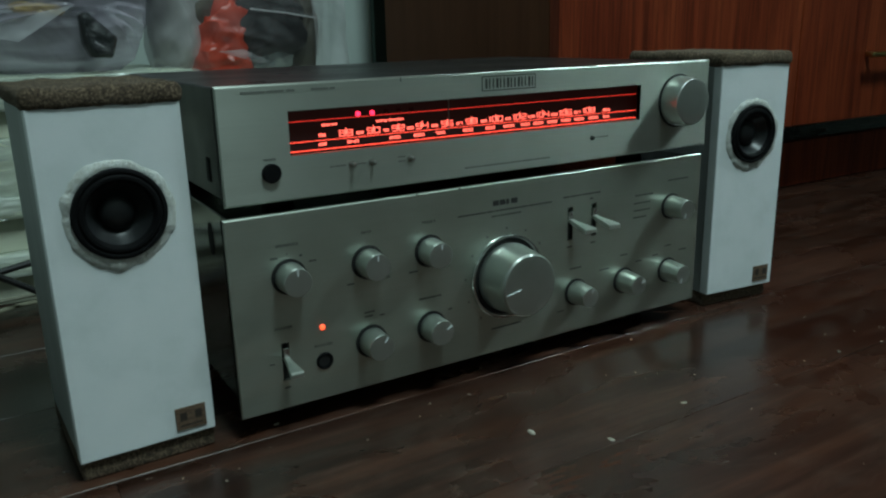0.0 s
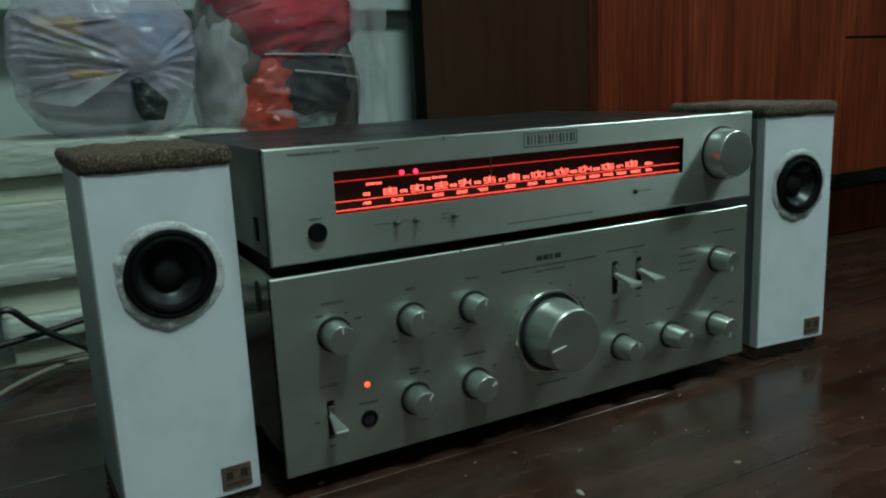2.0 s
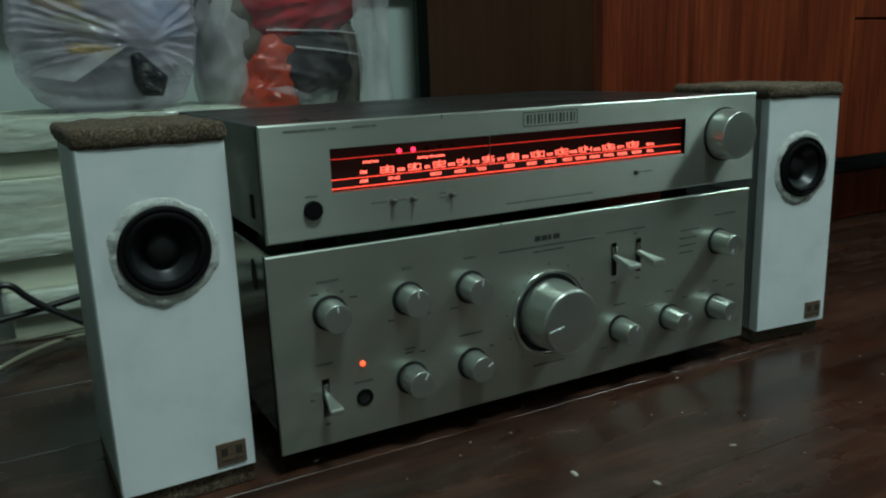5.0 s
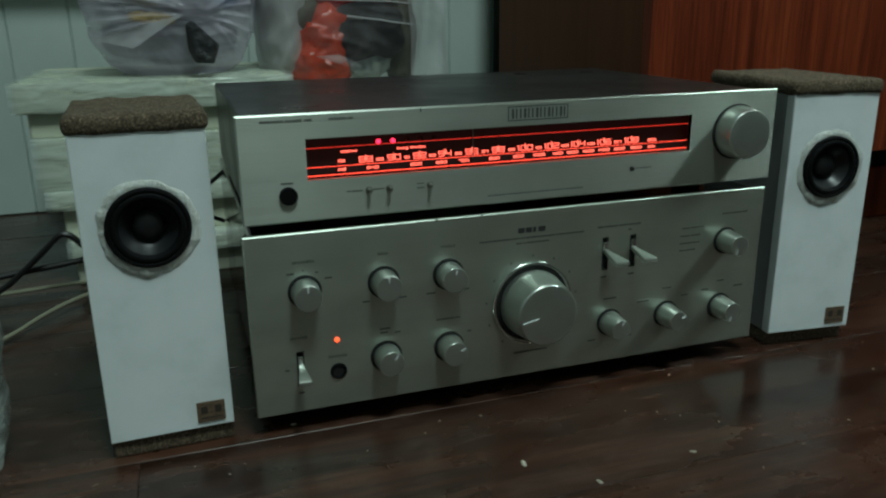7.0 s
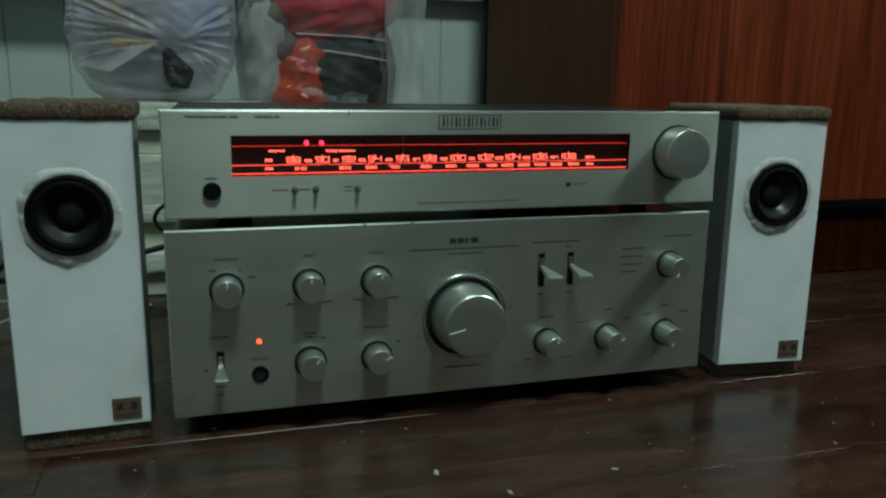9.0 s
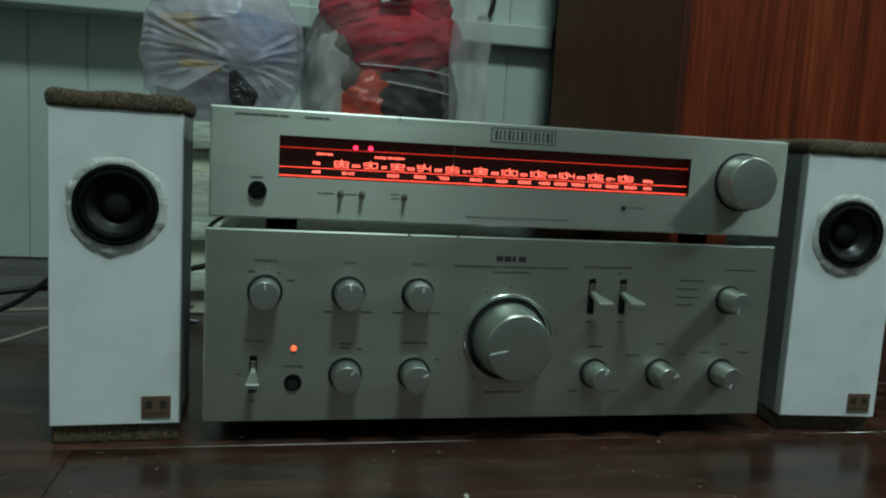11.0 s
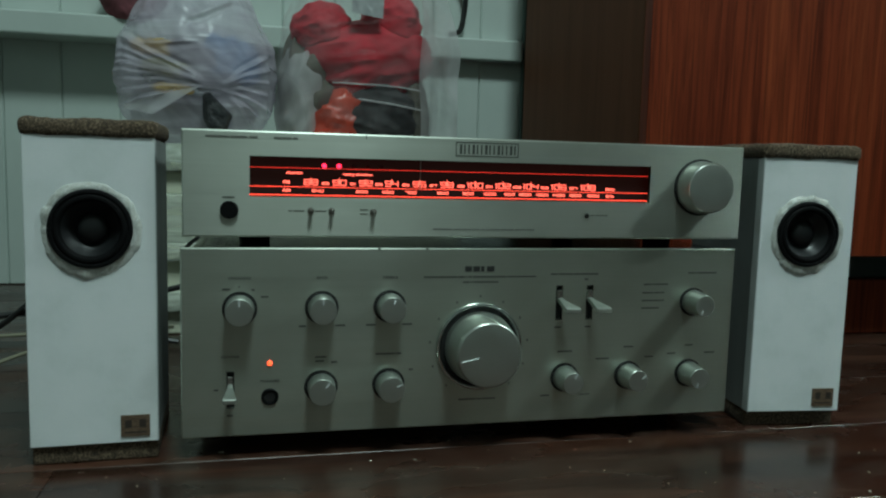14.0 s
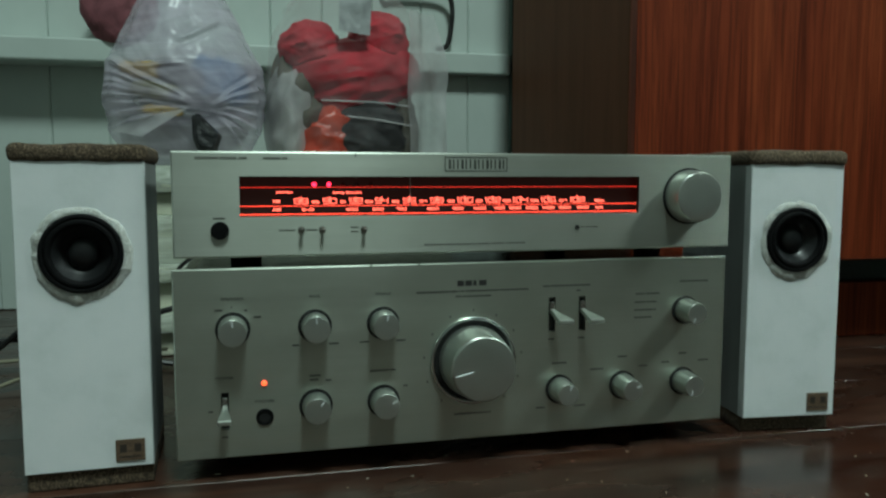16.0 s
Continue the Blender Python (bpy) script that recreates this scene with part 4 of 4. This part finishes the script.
def milky_bag():
    b = thing("plastic_bag", (-0.238, 0.50, 0.229), "milky lilac plastic bag full of clothes on the wrapped boards", "bag", "full plastic bags")
    # stretched creases that run together above the grip
    ridges = [(0.118, 0.004, 0.03, 0.0026, -0.8, 0.1), (0.150, 0.034, 0.04, 0.0036, -0.1, 0.7), (0.143, 0.034, -0.03, 0.0036, -0.1, 0.7)]
    for k, (side, end) in enumerate(((-1, 0.128), (-1, 0.114), (-1, 0.104), (-1, 0.096), (-1, 0.086), (-1, 0.074), (-1, 0.060), (-1, 0.044), (1, 0.112), (1, 0.096), (1, 0.080), (1, 0.062), (1, 0.044), (1, 0.028), (1, 0.014))):
        span = (-1.2 if side < 0 else 0.65)
        slope = (end - 0.067) / span
        near = 0.12 + 0.03 * (k % 3)
        ridges.append((0.067 - slope * 0.28, slope, 0.036 if k % 3 else 0.05, 0.0025 + 0.0004 * (k % 2), *((-0.97, 0.28 - near) if side < 0 else (0.28 + near * 0.5, 0.96))))
        ridges.append((0.073 - slope * 0.28, slope, -0.022, 0.003, *((-0.9, 0.2 - near) if side < 0 else (0.3 + near * 0.5, 0.9))))
    part("skin", bag_skin(-0.240, 0.505, 0.2295, ((0.0, 0.058, 0.05), (0.012, 0.076, 0.072), (0.045, 0.094, 0.088), (0.085, 0.099, 0.09), (0.125, 0.094, 0.085), (0.16, 0.076, 0.07), (0.20, 0.056, 0.05), (0.25, 0.030, 0.026), (0.29, 0.022, 0.02)), 2, 0.018, 0.045, ridges), MILKY, b, "milky lilac film", True)
    inner = (-0.240, 0.505, 0.0865, 0.0775)
    for a0, a1, za, zb, tall, seed, mat, what in ((-146, -98, 0.345, 0.339, 0.010, 4, YELLOW, "mustard cloth"), (-112, -66, 0.343, 0.328, 0.013, 9, NAVY, "charcoal cloth"),
                                                  (-132, -90, 0.322, 0.314, 0.010, 14, OLIVE, "olive cloth"), (-104, -70, 0.316, 0.302, 0.007, 19, NAVY, "charcoal cloth"),
                                                  (-82, -26, 0.338, 0.326, 0.026, 24, BLUE, "dusty blue cloth"),
                                                  (-122, -88, 0.296, 0.291, 0.006, 29, YELLOW, "mustard cloth")):
        part("folded_cloth", roll(*inner, a0, a1, za, zb, tall, 0.006, seed), mat, b, what, True)
    part("fold", film_fold(((-0.322, 0.446, 0.270), (-0.284, 0.418, 0.284), (-0.228, 0.408, 0.297), (-0.283, 0.417, 0.262)), 0.002, 3), FOLD, b, "white film for a fold and a highlight", True)
    part("folded_cloth", lump(-0.240, 0.512, 0.272, 0.076, 0.064, 0.032, 18, 0.15, 0.05), PALE, b, "pale cloth", True)
    part("folded_cloth", lump(-0.240, 0.520, 0.330, 0.074, 0.060, 0.050, 22, 0.15, 0.05), PALE, b, "pale cloth", True)
    return b


def clear_bag():
    b = thing("plastic_bag", (-0.02, 0.52, 0.197), "clear plastic bag with crimson and orange clothes on the wrapped boards", "bag", "full plastic bags")
    ridges = ((0.112, -0.004, 0.035, 0.0026, -0.5, 0.75), (0.091, -0.005, 0.035, 0.0026, -0.2, 0.75), (0.150, 0.010, 0.03, 0.0032, -0.5, 0.5), (0.190, 0.02, 0.03, 0.0025, -0.6, 0.6), (0.062, -0.025, 0.04, 0.003, -0.5, 0.2))
    part("skin", bag_skin(-0.030, 0.525, 0.1975, ((0.0, 0.078, 0.05), (0.02, 0.094, 0.075), (0.07, 0.106, 0.082), (0.13, 0.108, 0.082), (0.19, 0.100, 0.074), (0.24, 0.084, 0.06), (0.28, 0.05, 0.04), (0.32, 0.03, 0.03)), 7, 0.022, 0.05, ridges), CLEAR, b, "clear film", True)
    part("folded_cloth", lump(-0.022, 0.522, 0.348, 0.090, 0.056, 0.056, 31, 0.06, 0.08, -6), RED, b, "crimson cloth", True)
    part("folded_cloth", lump(-0.080, 0.520, 0.384, 0.040, 0.046, 0.038, 33, 0.06, 0.10), RED, b, "crimson cloth", True)
    part("folded_cloth", lump(0.012, 0.522, 0.398, 0.042, 0.044, 0.042, 35, 0.06, 0.10), RED, b, "crimson cloth", True)
    part("folded_cloth", lump(-0.062, 0.493, 0.250, 0.040, 0.030, 0.060, 37, 0.10, 0.20, 20), ORANGE, b, "orange-red plastic", True)
    part("folded_cloth", lump(-0.008, 0.510, 0.272, 0.062, 0.05, 0.050, 39, 0.15, 0.06), NAVY, b, "charcoal cloth", True)
    part("folded_cloth", lump(-0.094, 0.535, 0.292, 0.042, 0.058, 0.118, 41, 0.08, 0.10), BEIGE, b, "brown paper", True)
    # added lump that imitates the outer film's haze over the brown paper
    part("haze_lump", lump(-0.106, 0.528, 0.280, 0.036, 0.060, 0.092, 49, 0.08, 0.07), FLAP, b, "crumpled film lump added for haze", True)
    part("folded_cloth", lump(0.046, 0.525, 0.265, 0.020, 0.05, 0.070, 43, 0.12, 0.05), BEIGE, b, "brown paper", True)
    part("folded_cloth", lump(-0.010, 0.484, 0.240, 0.034, 0.012, 0.026, 45, 0.2, 0.06), FOIL, b, "pale film scrap", True)
    part("paper_sheet", film_fold(((-0.048, 0.462, 0.402), (-0.008, 0.460, 0.396), (-0.004, 0.466, 0.470), (-0.045, 0.468, 0.472)), 0.004, 21), PALE, b, "white paper sheet", True)
    # highlights on the film's wrinkles, put in as whitish strips
    for pts, w in ((((-0.072, 0.452, 0.3120), (-0.02, 0.437, 0.3105), (0.015, 0.438, 0.3085), (0.042, 0.450, 0.3060)), 0.0010), (((-0.040, 0.444, 0.2925), (0.000, 0.436, 0.2870), (0.022, 0.438, 0.2840), (0.044, 0.450, 0.2815)), 0.0011)):
        part("crease", crease(pts, w), FLAP, b, "whitish strip as a pleat highlight", True)
    # pale triangular highlight on the film, built as a white patch
    part("fold", film_fold(((-0.080, 0.448, 0.246), (-0.052, 0.444, 0.248), (-0.022, 0.443, 0.233), (-0.034, 0.443, 0.231)), 0.001, 12), FOLD, b, "white film for a fold and a highlight", True)
    bm = bmesh.new()
    rows = []
    for i in range(41):
        z = 0.1985 + 0.235 * i / 40
        row = []
        for j in range(15):
            u = j / 14
            v = Vector((u * 2.4, z * 14, 5.0))
            x = 0.044 + 0.058 * u * (1 - 0.35 * max(0, (z - 0.36) / 0.075)) + 0.004 * noise.noise(v)
            row.append(bm.verts.new((x, 0.462 + 0.030 * u + 0.010 * noise.noise(v * 1.3) + 0.004 * math.sin(9 * u + 20 * z), z)))
        rows.append(row)
    for p, q in zip(rows, rows[1:]):
        for j in range(14):
            bm.faces.new((p[j], p[j + 1], q[j + 1], q[j]))
    part("flap", bm, FLAP, b, "whitish loose film flap", True)
    return b


milky_bag()
clear_bag()

# black faceted grip that pokes out of the milky bag
bm = bmesh.new()
outline = ((-0.2270, 0.2870), (-0.2190, 0.2900), (-0.1930, 0.2640), (-0.2000, 0.2440), (-0.2200, 0.2450), (-0.2262, 0.2590))
near = [bm.verts.new((-0.210 + (x + 0.210) * 0.72, 0.398 + 0.10 * (z - 0.24), 0.263 + (z - 0.263) * 0.75)) for x, z in outline]
mid = [bm.verts.new((x, 0.404 + 0.12 * (z - 0.24), z)) for x, z in outline]
far = [bm.verts.new((x, 0.425, z)) for x, z in outline]
for p, q in ((near, mid), (mid, far)):
    for k in range(6):
        bm.faces.new((p[k], p[(k + 1) % 6], q[(k + 1) % 6], q[k]))
bm.faces.new(near), bm.faces.new(far)
bmesh.ops.bevel(bm, geom=list(bm.edges), offset=0.0012, segments=2, affect="EDGES")
solo("tool_grip", bm, GRIP, "faceted black plastic grip poking through the milky bag", "grip")

# dull pink bundle on the ledge behind the milky bag
solo("pink_cloth", lump(-0.352, 0.748, 0.476, 0.056, 0.030, 0.060, 61, 0.1, 0.04), MAROON, "dull pink cloth bundle on the ledge behind the bags", "bundle", smooth=True)

# black bent handle loop on the wall
solo("wall_handle", tube([(0.064, 0.816, 0.530), (0.070, 0.797, 0.534), (0.078, 0.795, 0.541), (0.115, 0.795, 0.543), (0.151, 0.795, 0.5425), (0.178, 0.795, 0.536), (0.1865, 0.795, 0.515), (0.1861, 0.795, 0.486), (0.1804, 0.795, 0.447), (0.172, 0.795, 0.4390), (0.158, 0.795, 0.4370)], 0.0045), JACKET, "black bent loop handle above the green wall ledge", "handle", smooth=True)

# pale plastic sack standing beside the loudspeaker
s = thing("plastic_sack", (-0.48, 0.03, 0), "pale plastic sack standing on the floor", "sack")
part("skin", bag_skin(-0.469, 0.030, 0.0, ((0.0, 0.082, 0.070), (0.03, 0.090, 0.080), (0.09, 0.093, 0.082), (0.14, 0.086, 0.076), (0.19, 0.060, 0.05), (0.23, 0.02, 0.02)), 12, 0.03, 0.04, (), 120, 60), WRAP, s, "pale plastic film", True)
part("folded_cloth", lump(-0.472, 0.030, 0.085, 0.072, 0.072, 0.080, 63, 0.08), PALE, s, "pale cloth", True)

# ---- cables ----
solo("power_cable", tube([(-0.25, 0.350, 0.006), (-0.285, 0.352, 0.012), (-0.311, 0.354, 0.031), (-0.350, 0.354, 0.057), (-0.371, 0.354, 0.084), (-0.392, 0.354, 0.062), (-0.454, 0.354, 0.009), (-0.56, 0.34, 0.0035), (-0.75, 0.30, 0.0035)], 0.0033), JACKET, "black power cable looped up behind the loudspeaker", "cable", "cables on the floor", smooth=True)
solo("power_cable", tube([(-0.22, 0.360, 0.075), (-0.26, 0.362, 0.064), (-0.307, 0.364, 0.054), (-0.37, 0.364, 0.043), (-0.45, 0.362, 0.036), (-0.60, 0.33, 0.012), (-0.75, 0.30, 0.0035)], 0.0033), JACKET, "black power cable behind the loudspeaker", "cable", "cables on the floor", smooth=True)
for dy in (0.0, 0.0036):
    solo("speaker_wire", tube([(-0.28, 0.395 + dy, 0.004), (-0.33, 0.370 + dy, 0.012), (-0.385, 0.315 + dy, 0.012), (-0.43, 0.24 + dy, 0.004), (-0.60, 0.08 + dy, 0.002)], 0.0018), WIRE, "clear twin loudspeaker wire on the floor", "wire", "cables on the floor", smooth=True)
    solo("speaker_wire", tube([(-0.26, 0.392 + dy, 0.014), (-0.34, 0.392 + dy, 0.012), (-0.45, 0.390 + dy, 0.008), (-0.70, 0.36 + dy, 0.002)], 0.0018), WIRE, "clear twin loudspeaker wire on the floor", "wire", "cables on the floor", smooth=True)
solo("signal_cable", tube([(-0.20, 0.30, 0.150), (-0.214, 0.30, 0.136), (-0.240, 0.302, 0.119), (-0.238, 0.31, 0.10), (-0.21, 0.32, 0.085)], 0.0022), JACKET, "thin black signal cable behind the tuner", "cable", smooth=True)

# ---- crumbs on the floor ----
rng = random.Random(77)
crumbs = [(-0.0486, -0.0969, 0.0045), (-0.0108, -0.1329, 0.0032), (0.0686, -0.1228, 0.0030), (-0.1885, 0.0120, 0.0026), (-0.0513, -0.0241, 0.0016), (-0.0835, -0.0209, 0.0014),
          (0.2441, -0.1293, 0.0018), (0.2928, -0.1363, 0.0016), (-0.0176, 0.0100, 0.0016), (0.3301, 0.0265, 0.0018), (0.1237, -0.0138, 0.0016)]
crumbs += [(rng.uniform(-0.3, 0.5), rng.uniform(-0.25, 0.0), rng.uniform(0.0006, 0.0012)) for _ in range(60)]
for x, y, r in crumbs:
    bm = bmesh.new()
    bmesh.ops.create_icosphere(bm, subdivisions=1, radius=1)
    for v in bm.verts:
        v.co *= 1 + 0.35 * noise.noise(v.co * 2 + Vector((x * 90, y * 90, 0)))
    bmesh.ops.transform(bm, matrix=pose(x, y, r * 0.22, 0, 0, rng.uniform(0, 180)) @ Matrix.Diagonal((r * 1.0, r * 0.45, r * 0.25, 1)), verts=bm.verts)
    solo("crumb", bm, CRUMB, "pale crumb on the plank floor", "crumb", "crumbs on the floor")

# ---- wall boards and floor planks ----
bm = box(-0.0430, 0.0430, 0.8195, 0.8345, 0.0, 2.49, 0.0022, segments=1)
board_mesh = mesh_of("board", bm, PAINT)
for k in range(-10, 9):
    x = -0.470 + 0.0865 * (k + 0.5)
    ob = new("board", board_mesh)
    ob.parent, ob.matrix_parent_inverse = wall_n, BASE[wall_n.name]
    ob.location = (x, 0, 0)
plank_mesh = mesh_of("plank", box(-0.4497, 0.4497, -0.06675, 0.06675, -0.0020, 0.0, 0.0003, segments=1), FLOOR)
starts = [rng.uniform(-0.85, 0.0) for _ in range(30)]
for row in range(-14, 7):
    y = -0.003 + 0.134 * (row + 0.5)
    x = -1.35 + (-0.297 + 1.35) % 0.9 - 0.9 if row == -1 else -1.35 + starts[row + 14]
    while x < 2.85:
        a, b = max(x, -1.35), min(x + 0.9, 2.85)
        if b - a > 0.02:
            ob = new("plank", plank_mesh)
            ob.parent, ob.matrix_parent_inverse = floor, BASE[floor.name]
            ob.location, ob.scale = ((a + b) / 2, y, rng.uniform(-0.0004, 0.0)), ((b - a) / 0.9, 1, 1)
        x += 0.9
